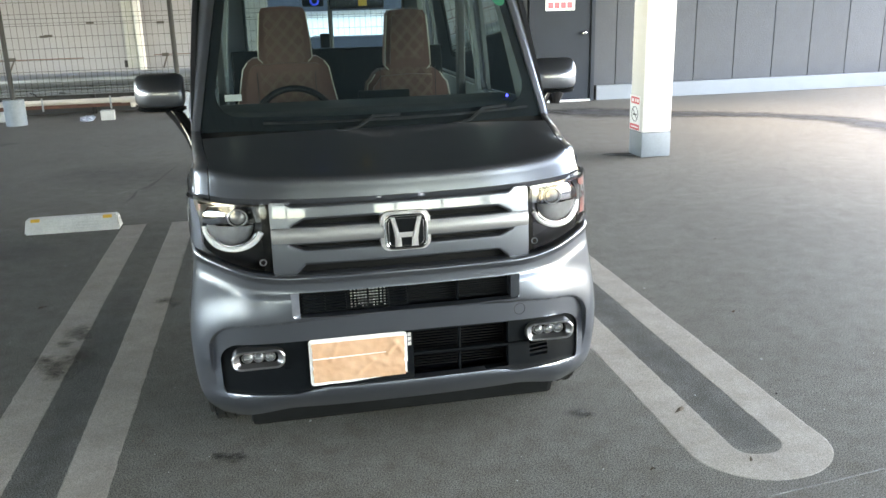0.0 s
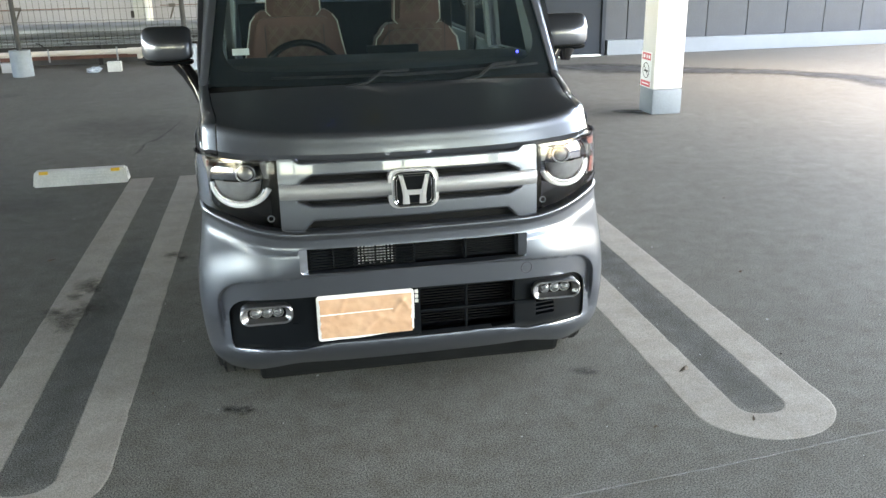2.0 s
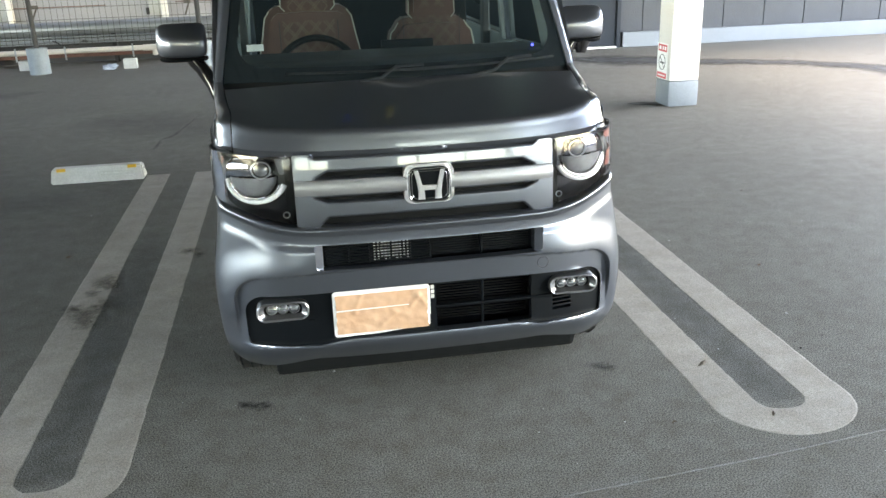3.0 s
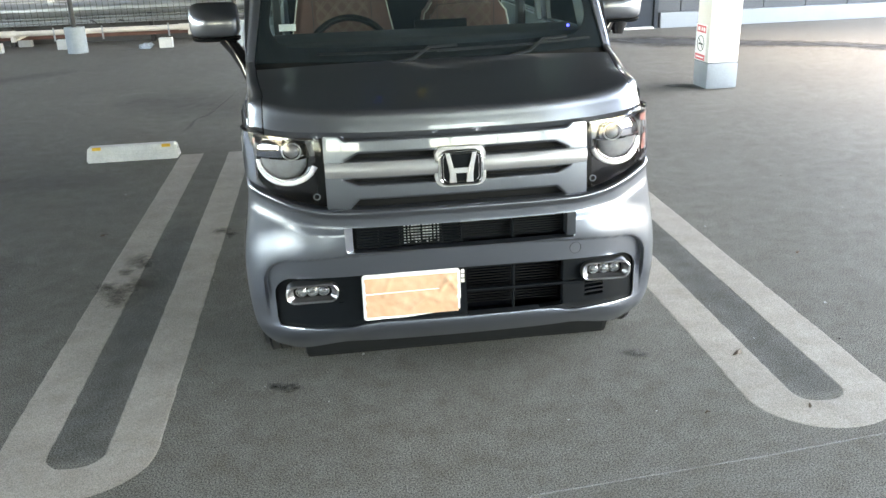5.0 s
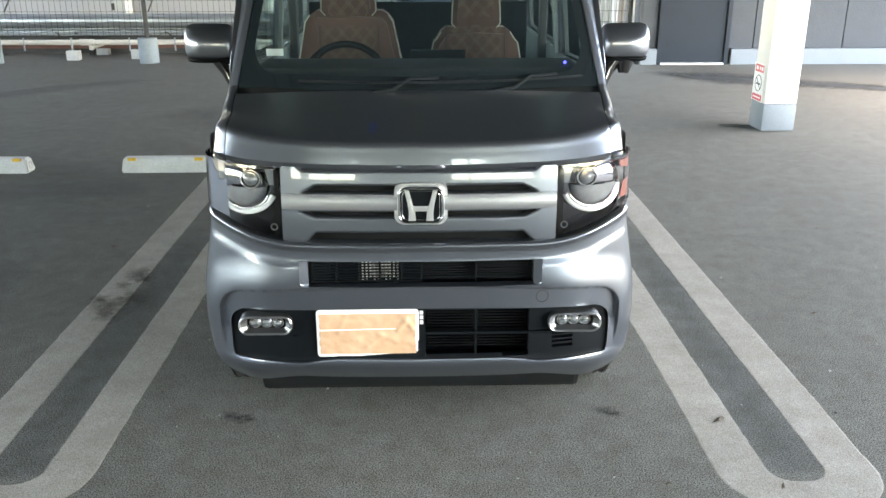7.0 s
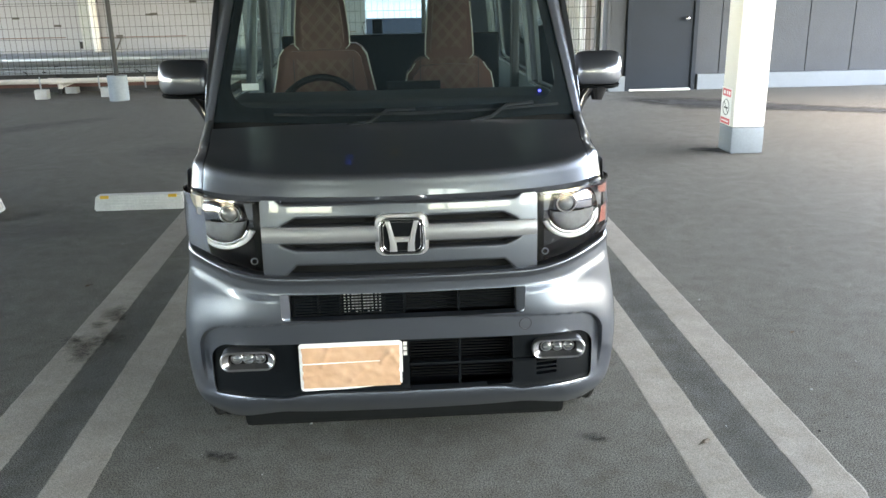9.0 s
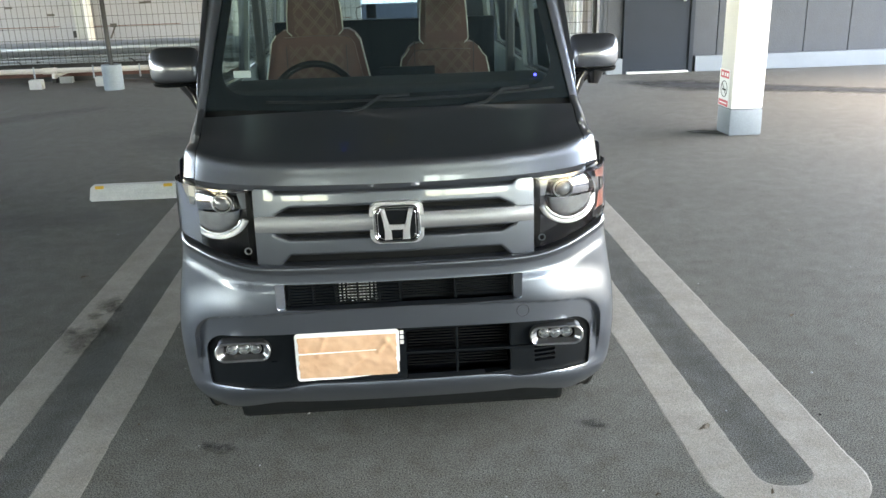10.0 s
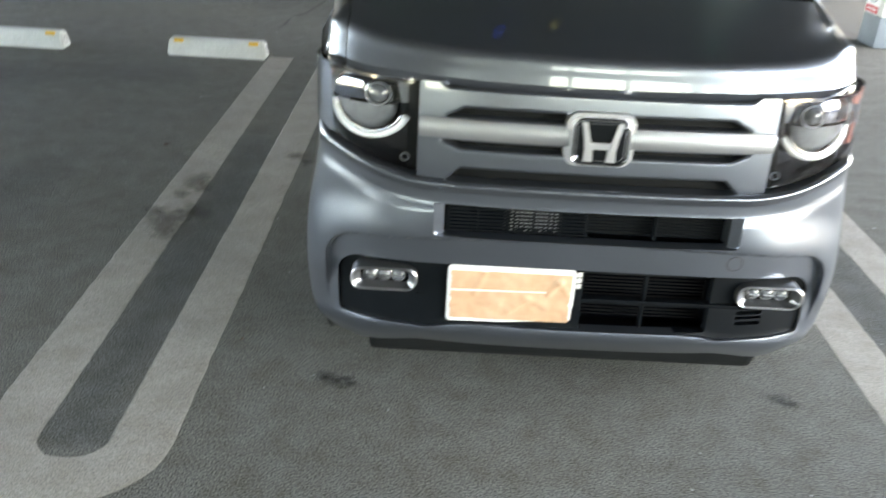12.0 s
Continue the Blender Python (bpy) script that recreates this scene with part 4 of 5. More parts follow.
for sx in (-1, 1):
    def side_dist(y, z):
        d = np.maximum(np.maximum(0.36 - y, y - 3.35), np.maximum(0.25 - z, z - 1.88))
        d = np.maximum(d, (0.65 + (z - 1.08) * 0.6 - y) * np.where(z > 1.0, 0.85, 0) + np.where(z > 1.0, 0, -9))
        d = np.maximum(d, -(np.hypot(y - 0.45, z - 0.28) - 0.3))
        d = np.maximum(d, -(np.hypot(y - 2.97, z - 0.28) - 0.3))
        d = np.maximum(d, -d_poly(y, z, [(0.98, 1.08), (1.72, 1.05), (1.72, 1.66), (1.3, 1.66)]))
        return np.maximum(d, -d_rrect(y, z, 2.42, 1.37, 0.66, 0.3, 0.05))
    shell("side_panel", lambda y, z: (sx * side_x(z, y), y, z), side_dist, (0.34, 3.37), (0.23, 1.9), 0.03, BODY, van, (-sx * 0.02, 0, 0))
    shell("side_trim", lambda y, z: (sx * (side_x(z) - 0.045), y, z), lambda y, z: np.maximum(np.maximum(side_dist(y, z), 0.8 - z), np.where(z > 1.0, 0.74 + (z - 1.08) * 0.6 - y, 0.7 - y)), (0.34, 3.37), (0.6, 1.9), 0.03, GREY_TRIM, van, (sx * 0.02, 0, 0))
    g = shell("side_window", lambda y, z: (sx * (side_x(z) - 0.01), y, z), lambda y, z: d_poly(y, z, [(0.95, 1.06), (3.1, 1.03), (3.1, 1.69), (1.3, 1.69)]), (0.9, 3.2), (1.0, 1.75), 0.05, SIDE_GLASS, van, None)
    g.visible_shadow = False
    part("lock_pillar", box(sx * 0.645 - 0.02, sx * 0.645 + 0.02, 1.98, 2.05, 0.5, 1.85, 0.01), DARK_TRIM, van)
shell("roof", lambda x, y: (x, y, 1.93 - 0.12 * (np.abs(x) / 0.65) ** 3 - 0.1 * np.clip((1.35 - y) / 0.3, 0, 1) ** 2), lambda x, y: np.maximum(np.abs(x) - 0.65, np.maximum(1.06 - y, y - 3.36)), (-0.66, 0.66), (1.05, 3.38), 0.04, BODY, van, (0, 0, -0.03))
part("headliner", box(-0.6, 0.6, 1.2, 3.3, 1.76, 1.79, 0.005), GREY_TRIM, van)
tail = shell("tailgate", lambda x, z: (x, 3.34 - 0.1 * np.clip((z - 1.0) / 0.9, 0, 1), z), lambda x, z: np.maximum(np.maximum(np.abs(x) - side_x(z), np.maximum(0.3 - z, z - 1.86)), -d_rrect(x, z, 0, 1.4, 0.52, 0.3, 0.05)), (-0.74, 0.74), (0.28, 1.9), 0.03, BODY, van, (0, -0.03, 0))
shell("rear_window", lambda x, z: (x, 3.32 - 0.1 * np.clip((z - 1.0) / 0.9, 0, 1), z), lambda x, z: d_rrect(x, z, 0, 1.4, 0.54, 0.32, 0.05), (-0.56, 0.56), (1.05, 1.75), 0.05, SIDE_GLASS, van, None).visible_shadow = False
part("underbody", box(-0.54, 0.54, 0.3, 3.3, 0.2, 0.42, 0.02), DARK_TRIM, van)
bm = box(-0.55, 0.55, 0.05, 0.26, 0.088, 0.23, 0.02)
for v in bm.verts:
    if v.co.y < 0.15:
        v.co.y += (0.23 - v.co.z) * 0.45
part("valance", bm, UNDER, van, "black valance under the bumper")

# wheels
for sx in (-1, 1):
    for y in (0.45, 2.97):
        bm = rod((sx * 0.56, y, 0.268), (sx * 0.705, y, 0.268), 0.268, n=40)
        bmesh.ops.bevel(bm, geom=[e for e in bm.edges if len(e.link_faces) == 2 and any(len(f.verts) > 8 for f in e.link_faces)], offset=0.025, segments=3, affect="EDGES")
        w = part("wheel", bm, RUBBER, van, "black tyre with grooved tread", True)
        part("rim", rod((sx * 0.70, y, 0.268), (sx * 0.71, y, 0.268), 0.16, n=28), STEEL, w, smooth=True)
        for k in range(4):
            xx = sx * (0.585 + 0.032 * k)
            part("groove", tube([(xx, y + 0.2695 * math.cos(a), 0.268 + 0.2695 * math.sin(a)) for a in np.linspace(0, math.tau, 40, endpoint=False)], 0.004, n=5, closed=True), GLOSS_BLACK, w)

# fog lamps
def funnel(outer, inner, y0, y1):
    """A sloping rim between two outlines of the same count."""
    bm = bmesh.new()
    rows = [[bm.verts.new((x, y, z)) for x, z in o] for o, y in ((outer, y0 + 0.05), (outer, y0 + 0.004), ([(cx + (x - cx) * 0.985, cz + (z - cz) * 0.96) for (x, z), (cx, cz) in zip(outer, [(sum(p[0] for p in outer) / len(outer), sum(p[1] for p in outer) / len(outer))] * len(outer))], y0), (inner, y1), (inner, y1 + 0.02))]
    n = len(outer)
    for a, b in zip(rows, rows[1:]):
        for k in range(n):
            bm.faces.new((a[k], a[(k + 1) % n], b[(k + 1) % n], b[k]))
    bmesh.ops.recalc_face_normals(bm, faces=bm.faces)
    return bm


for sx in (-1, 1):
    x, z = sx * 0.504, 0.385
    f = part("fog_lamp", funnel(rrect(x, z, 0.087, 0.033, 0.03, 8), rrect(x, z, 0.064, 0.02, 0.014, 8), -0.002, 0.014), FOG_FRAME, van, "chrome framed three-bulb fog lamp", True)
    part("frame_rim", tube([(px, -0.001, pz) for px, pz in rrect(x, z, 0.0835, 0.0298, 0.027, 8)], 0.0036, n=8, closed=True), TRIM_CHROME, f, smooth=True)
    part("bowl", slab(rrect(x, z, 0.066, 0.0215, 0.014, 6), 0.03, 0.038), DULL_CHROME, f)
    for k in (-1, 0, 1):
        bm = bmesh.new()
        bmesh.ops.create_uvsphere(bm, u_segments=20, v_segments=12, radius=0.0175, matrix=Matrix.Translation((x + 0.037 * k, 0.026, z)) @ Matrix.Diagonal((1, 0.6, 0.95, 1)))
        b = part("bulb", bm, SMOKE, f, "round fog lamp cell", True)
        part("bulb_rim", tube([(x + 0.037 * k + 0.0175 * math.cos(a), 0.024, z + 0.0168 * math.sin(a)) for a in np.linspace(0, math.tau, 20, endpoint=False)], 0.0016, n=6, closed=True), TRIM_CHROME, b, smooth=True)
        part("filament", box(x + 0.037 * k - 0.011, x + 0.037 * k + 0.011, 0.0135, 0.018, z - 0.0012, z + 0.0022, 0.001), TRIM_CHROME, b)

# number plate, papered over
pl = part("number_plate", slab(rrect(-0.173, 0.3555, 0.166, 0.083, 0.012), -0.006, 0.0, 0.003), PLATE, van, "white plate frame papered over with tan tape")
bm = bmesh.new()
nx, nz = 66, 32
rng = random.Random(4)
grid = []
for j in range(nz + 1):
    row = []
    for i in range(nx + 1):
        u, v = i / nx, j / nz
        ex = 0.006 * noise.noise((0, v * 9, 3.1)) * (u > 0.97) + 0.005 * noise.noise((5, v * 9, 1.1)) * (u < 0.03)
        y = -0.0085 - 0.003 * abs(noise.noise((u * 4 + v * 2, v * 3 - u, 0.3))) - 0.0014 * noise.noise((u * 14, v * 9, 1.7))
        for ua, va, ub, vb, h in ((0.2, 0.55, 0.28, 1.0, 0.004), (0.82, 0.6, 0.9, 0.85, 0.006), (0.9, 0.85, 0.98, 0.6, 0.005), (0.5, 0.2, 0.65, 0.45, 0.004), (0.62, 0.5, 0.8, 0.3, 0.003), (0.0, 0.3, 0.4, 0.36, 0.002)):
            k = max(0, min(1, ((u - ua) * (ub - ua) * 4 + (v - va) * (vb - va)) / ((ub - ua) ** 2 * 4 + (vb - va) ** 2)))
            far_off = math.hypot(2 * (u - ua - k * (ub - ua)), v - va - k * (vb - va))
            y -= h * max(0, 1 - far_off / 0.09)
        row.append(bm.verts.new((-0.173 + (u - 0.5) * 0.312 + ex, y, 0.3555 + (v - 0.5) * 0.142)))
    grid.append(row)
for j in range(nz):
    for i in range(nx):
        bm.faces.new((grid[j][i], grid[j][i + 1], grid[j + 1][i + 1], grid[j + 1][i]))
tp = part("paper", bm, TAPE, pl, "creased tan paper tape", True)
torn = [(-0.329 + 0.31 * k / 30, 0.3715 + 0.0045 * k / 30 + 0.0004 * math.sin(k * 2.3), 0.0021 - 0.0016 * k / 30) for k in range(25)]
part("paper_edge", slab([(x, z + w) for x, z, w in torn] + [(x, z - w) for x, z, w in torn[::-1]], -0.0145, -0.0125), PLATE, pl, "white torn paper edge")
for k in range(3):
    part("bracket_tab", box(-0.004, 0.008, -0.002, 0.01, 0.385 + 0.017 * k, 0.398 + 0.017 * k, 0.001), CREAM, lower)
part("tow_cover", tube([(0.394 + 0.02 * math.cos(a), float(bumper_surface(np.array([0.396 + 0.02 * math.cos(a)]), np.array([0.477 + 0.02 * math.sin(a)]))[1][0]) - 0.0005, 0.477 + 0.02 * math.sin(a)) for a in np.linspace(0, math.tau, 32, endpoint=False)], 0.0012, n=6, closed=True), DARK_TRIM, van)

# door mirrors
def mirror_shell(sx, profile, x0, x1, y_mid, z_mid):
    """A housing with the section (y, z), drawn in towards its rounded ends."""
    bm = bmesh.new()
    rows, n = [], 18
    for k in range(n + 1):
        u = -math.cos(math.pi * k / n)
        x = (x0 + x1) / 2 + (x1 - x0) / 2 * u
        end = 0.42 if u > 0 else 0.28
        f = max(0.04, (1 - abs(u) ** (5 if u > 0 else 7)) ** end)
        lean = 0.03 * max(0, u) ** 2
        rows.append([bm.verts.new((sx * x, y_mid + (y - y_mid) * f + lean, z_mid + (z - z_mid) * (0.3 + 0.7 * f))) for y, z in profile])
    m = len(profile)
    for a, b in zip(rows, rows[1:]):
        for k in range(m):
            bm.faces.new((a[k], a[(k + 1) % m], b[(k + 1) % m], b[k]))
    bm.faces.new(rows[0]), bm.faces.new(rows[-1][::-1])
    bmesh.ops.recalc_face_normals(bm, faces=bm.faces)
    return bm


def rounded(*corners, r=0.012, n=4):
    """A closed outline with its corners rounded off."""
    out, m = [], len(corners)
    for k in range(m):
        p, a, b = Vector(corners[k]), Vector(corners[k - 1]), Vector(corners[(k + 1) % m])
        q = min(r, (a - p).length * 0.45, (b - p).length * 0.45)
        s0, s1 = p + (a - p).normalized() * q, p + (b - p).normalized() * q
        out += [tuple(s0 * (1 - t) ** 2 + p * 2 * t * (1 - t) + s1 * t * t) for t in np.linspace(0, 1, n)]
    return out


for sx in (-1, 1):
    m = part("mirror", mirror_shell(sx, rounded((0.902, 1.124), (0.896, 1.2), (0.94, 1.258), (1.0, 1.256), (1.01, 1.124), r=0.026), 0.735, 0.936, 0.96, 1.19), BODY, van, "grey door mirror with black lower shell", True)
    part("lower_shell", mirror_shell(sx, rounded((0.907, 1.123), (0.925, 1.107), (1.0, 1.104), (1.006, 1.123), r=0.007), 0.737, 0.931, 0.96, 1.122), BLACK, m, "black lower shell", True)
    part("mirror_arm", tube([(sx * 0.70, 0.9, 0.955), (sx * 0.725, 0.93, 1.01), (sx * 0.765, 0.95, 1.075), (sx * 0.8, 0.955, 1.118)], 0.036, n=12, squash=0.8), GLOSS_BLACK, m, smooth=True)
part("under_mirror", rod((0.835, 0.955, 1.115), (0.83, 0.945, 1.06), 0.042, n=20, r2=0.02), GLOSS_BLACK, m, "small downward safety mirror", True)

# wipers
for x0, x1, z0 in ((-0.33, 0.2, 1.1), (0.1, 0.6, 1.1)):
    def on(x, z, dy=-0.02):
        a = screen(np.array([x]), np.array([z]))
        return (x, float(a[1][0]) + dy, z)
    w = part("wiper", tube([on(x0 - 0.1 + (x1 - x0 + 0.1) * k / 10, z0 - 0.005 + 0.004 * k / 10) for k in range(11)], 0.0048, n=6), WIPER, van, smooth=True)
    part("arm", tube([on(x0 + 0.16, z0 - 0.035, -0.03), on(x0 + 0.24, z0 - 0.025, -0.03), on(x0 + 0.3, z0 + 0.01, -0.03), on(x0 + 0.4, z0 + 0.012, -0.03)], 0.006, n=6), WIPER, w, smooth=True)

# ---- cabin ----
part("dashboard", box(-0.63, 0.63, 0.68, 1.02, 0.9, 1.118, 0.04, seg=3), DARK_TRIM, van, "black dashboard", True)
part("display", box(-0.03, 0.19, 0.98, 1.0, 1.09, 1.15, 0.004), BLACK, van, "dark dashboard display")
part("partition", box(-0.6, 0.6, 2.3, 2.34, 0.4, 1.262, 0.01), BLACK, van, "black cargo partition")
part("cabin_floor", box(-0.66, 0.66, 0.9, 3.3, 0.42, 0.46), DARK_TRIM, van)
sw = part("steering_wheel", tube([(-0.3 + 0.175 * math.cos(a), 1.0 + 0.07 * math.sin(a), 1.0 + 0.165 * math.sin(a)) for a in np.linspace(0, math.tau, 48, endpoint=False)], 0.015, n=10, closed=True), GLOSS_BLACK, van, "black steering wheel", True)
part("hub", box(-0.46, -0.14, 0.98, 1.02, 0.99, 1.05, 0.02), DARK_TRIM, sw)


def seat(cx, dz=0.0, wide=1.0, rise=0.0):
    s = part("seat", box(cx - 0.24, cx + 0.24, 1.15, 1.6, 0.6, 0.74, 0.05, seg=3), LEATHER, van, "brown quilted leather seat with cream piping", True)
    bm = bmesh.new()
    top = 1.256 + dz + rise
    prof = [(x * wide, z) for x, z in ((0.24, 0.68), (0.25, 0.9), (0.238, 1.04), (0.218, 1.13), (0.2, top - 0.055), (0.178, top - 0.024), (0.15, top - 0.006), (0, top))]
    out = [(cx + x, z) for x, z in prof] + [(cx - x, z) for x, z in prof[-2::-1]]
    part("backrest", slab(out, 1.47, 1.6, 0.03), LEATHER, s, smooth=True)
    hp = [(x * wide, z) for x, z in ((0.105, 1.25 + dz), (0.124, 1.27 + dz), (0.121, 1.34 + dz), (0.106, 1.475 + dz / 2), (0.092, 1.497 + dz / 2), (0, 1.503 + dz / 2))]
    hout = [(cx + x, z) for x, z in hp] + [(cx - x, z) for x, z in hp[-2::-1]]
    part("headrest", slab(hout, 1.45, 1.55, 0.025), LEATHER, s, smooth=True)
    for d in (-1, 1):
        part("piping", tube([(cx + d * x, 1.478, z) for x, z in prof[:6]], 0.003, n=6), PIPING, s, smooth=True)
        part("piping", tube([(cx + d * x, 1.46, z) for x, z in hp[:4]], 0.003, n=6), PIPING, s, smooth=True)
        part("seam", tube([(cx + d * 0.135, 1.469, 0.75 + 0.035 * k) for k in range(14)], 0.002, n=4), DARK_TRIM, s)
    for k in range(-3, 6):
        for d in (-1, 1):
            for o in (0, 0.014):
                segs = []
                for q in np.linspace(-0.12, 0.12, 25):
                    z = 0.98 + 0.075 * k + d * q * 1.15 + o
                    if 0.9 < z < 1.21:
                        segs.append((cx + q, 1.4685, z))
                if len(segs) > 2:
                    part("stitch", tube(segs, 0.0016, n=4), STITCH, s)
                segs = []
                for q in np.linspace(-0.1, 0.1, 21):
                    z = 1.3 + 0.075 * (k - 1) + d * q * 1.15 + o
                    if 1.24 < z < 1.49 and abs(q) < 0.1 * wide - 0.07 * max(0, z - 1.33):
                        segs.append((cx + q, 1.4485, z))
                if len(segs) > 2:
                    part("stitch", tube(segs, 0.0016, n=4), STITCH, s)
    return s


seat(-0.316, rise=0.02)
seat(0.262, -0.055, 0.89)
part("interior_mirror", box(-0.14, 0.085, 0.89, 0.915, 1.487, 1.56, 0.012, seg=3), GLOSS_BLACK, van, "black interior mirror", True)
part("tag", box(-0.022, 0.012, 0.882, 0.886, 1.498, 1.55, 0.001), TAG_YELLOW, van, "yellow hanging tag")
cam_box = part("dash_camera", box(-0.245, -0.16, 0.86, 0.91, 1.5, 1.56, 0.012, seg=3), BLACK, van, "small black dashboard camera", True)
part("lens_ring", tube([(-0.198 + 0.015 * math.cos(a), 0.858, 1.522 + 0.015 * math.sin(a)) for a in np.linspace(0, math.tau, 20, endpoint=False)], 0.004, n=6, closed=True), BLUE_RING, cam_box, "lit blue ring")
bm = bmesh.new()
_p = screen(np.array([0.548]), np.array([1.51]), 0.006)
bmesh.ops.create_cone(bm, cap_ends=True, segments=24, radius1=0.03, radius2=0.03, depth=0.002, matrix=Matrix.Translation((0.548, float(_p[1][0]), 1.51)) @ pose(0, 0, 0, 58, 0, 22))
part("sticker", bm, GREEN_STICKER, van, "round green inspection sticker")

# small things on the screen and dash
rc = part("rear_camera", box(-0.1, -0.045, 2.28, 2.32, 1.266, 1.345, 0.008), BLACK, van, "small black camera box behind the seats")
part("lead", tube([(-0.105 - 0.05 * math.sin(k * 0.5), 2.3, 1.33 - 0.012 * k + 0.02 * math.sin(k * 0.9)) for k in range(7)], 0.0025, n=5), BLACK, rc)
tag = part("permit", box(-0.57, -0.507, 0.735, 0.737, 1.158, 1.183), PLATE, van, "white permit slip in the windscreen")
bm = bmesh.new()
bmesh.ops.create_uvsphere(bm, u_segments=12, v_segments=8, radius=0.006, matrix=Matrix.Translation((0.556, 0.74, 1.13)))
part("alarm_lamp", bm, BLUE_LED, van, "lit blue alarm lamp", True)

# ---- stains and litter on the floor ----
def stain_mat(name, color, rough, scale, amount=0.9):
    """A soft-edged mark: the fade attribute and a broken noise let the floor show through."""
    m = mat(name, color, rough)
    n, l = m.node_tree.nodes, m.node_tree.links
    a = n.new("ShaderNodeAttribute")
    a.attribute_name = "fade"
    tex = n.new("ShaderNodeTexNoise")
    tex.inputs["Scale"].default_value, tex.inputs["Detail"].default_value, tex.inputs["Roughness"].default_value = scale, 6, 0.7
    l.new(n.new("ShaderNodeTexCoord").outputs["Object"], tex.inputs["Vector"])
    add = n.new("ShaderNodeMath")
    add.operation = "ADD"
    l.new(a.outputs["Fac"], add.inputs[0]), l.new(tex.outputs["Fac"], add.inputs[1])
    r = n.new("ShaderNodeMapRange")
    r.inputs["From Min"].default_value, r.inputs["From Max"].default_value, r.inputs["To Max"].default_value = 0.8, 1.5, amount
    l.new(add.outputs[0], r.inputs["Value"])
    l.new(r.outputs["Result"], n["Principled BSDF"].inputs["Alpha"])
    return m


OIL = stain_mat("dark_drip_mark", (0.03, 0.031, 0.03), 0.6, 45, 0.6)
BROWN = stain_mat("brown_spill_mark", (0.06, 0.047, 0.03), 0.75, 30, 0.6)
DARK_MARK = stain_mat("dark_trail", (0.05, 0.052, 0.054), 0.5, 3.5, 0.95)
SCUFF = stain_mat("faint_dirt", (0.07, 0.072, 0.068), 0.8, 6, 0.2)
CRACK = stain_mat("dark_crack", (0.05, 0.05, 0.048), 0.8, 14, 0.32)
UNWORN = stain_mat("unworn_coating", (0.075, 0.088, 0.09), 0.75, 3, 0.3)
PALE = stain_mat("pale_scratch", (0.36, 0.36, 0.35), 0.8, 14, 0.4)


def trail(name, line, material, label, z=0.0025):
    """A mark along (x, y, half width) points."""
    pts, n = [], 11
    for (x0, y0, w0), (x1, y1, w1) in zip(line, line[1:]):
        for k in range(8):
            t = k / 8
            pts.append((x0 + (x1 - x0) * t, y0 + (y1 - y0) * t, w0 + (w1 - w0) * t))
    pts.append(line[-1])
    verts, fades = [], []
    for i, (x, y, w) in enumerate(pts):
        a, b = pts[max(0, i - 1)], pts[min(len(pts) - 1, i + 1)]
        d = Vector((b[0] - a[0], b[1] - a[1])).normalized()
        end = min(1, 6 * min(i, len(pts) - 1 - i) / len(pts))
        for k in range(n):
            c = 2 * k / (n - 1) - 1
            verts.append((x - d.y * c * w, y + d.x * c * w, z))
            fades.append((1 - abs(c)) ** 0.7 * end)
    faces = [(i * n + k, (i + 1) * n + k, (i + 1) * n + k + 1, i * n + k + 1) for i in range(len(pts) - 1) for k in range(n - 1)]
    me = bpy.data.meshes.new(name)
    me.from_pydata(verts, [], [f[::-1] for f in faces])
    me.attributes.new("fade", "FLOAT", "POINT").data.foreach_set("value", fades)
    ob = finish(name, me, material, None, label)
    return tagged(ob, kind="structure")


def blot(name, x, y, r, material, label, seed, z=0.0025, squash=0.75):
    """A round mark with a ragged rim, fading outwards."""
    verts, fades, faces = [(x, y, z)], [1.0], []
    n, rings = 28, 5
    for k in range(1, rings + 1):
        for i in range(n):
            a = math.tau * i / n
            q = r * k / rings * (1 + 0.55 * noise.noise((math.cos(a) * 1.4 + seed, math.sin(a) * 1.4, seed * 0.7)))
            verts.append((x + q * math.cos(a), y + q * math.sin(a) * squash, z))
            fades.append(1 - k / rings)
    for i in range(n):
        faces.append((0, 1 + i, 1 + (i + 1) % n))
        for k in range(rings - 1):
            a, b = 1 + k * n, 1 + (k + 1) * n
            faces.append((a + i, b + i, b + (i + 1) % n, a + (i + 1) % n))
    me = bpy.data.meshes.new(name)
    me.from_pydata(verts, [], faces)
    me.attributes.new("fade", "FLOAT", "POINT").data.foreach_set("value", fades)
    return tagged(finish(name, me, material, None, label), kind="structure")


for k, (x, y, r) in enumerate(((-1.41, 4.57, 0.09), (-1.37, 4.5, 0.06), (-1.44, 4.42, 0.05), (-1.43, 4.17, 0.1), (-1.345, 4.25, 0.09), (-1.4, 4.06, 0.06), (-1.49, 4.24, 0.06), (-1.05, 4.93, 0.06), (-0.99, 4.85, 0.05))):
    blot("spill_mark", x, y, r * 1.25, BROWN, "brown spill mark across the bay marking", 1.3 * k, 0.004 + 0.0003 * k, 1.3)
for k, (x, y, r) in enumerate(((-0.637, 3.175, 0.05), (-0.6, 3.16, 0.035), (-0.675, 3.19, 0.03), (0.645, 3.182, 0.05), (0.68, 3.17, 0.03), (-0.6, 3.6, 0.05))):
    blot("oil_mark", x, y, r * 1.4, OIL, "small dark drip mark on the floor", 3.1 + 1.7 * k, 0.0025 + 0.0003 * k, 0.8)
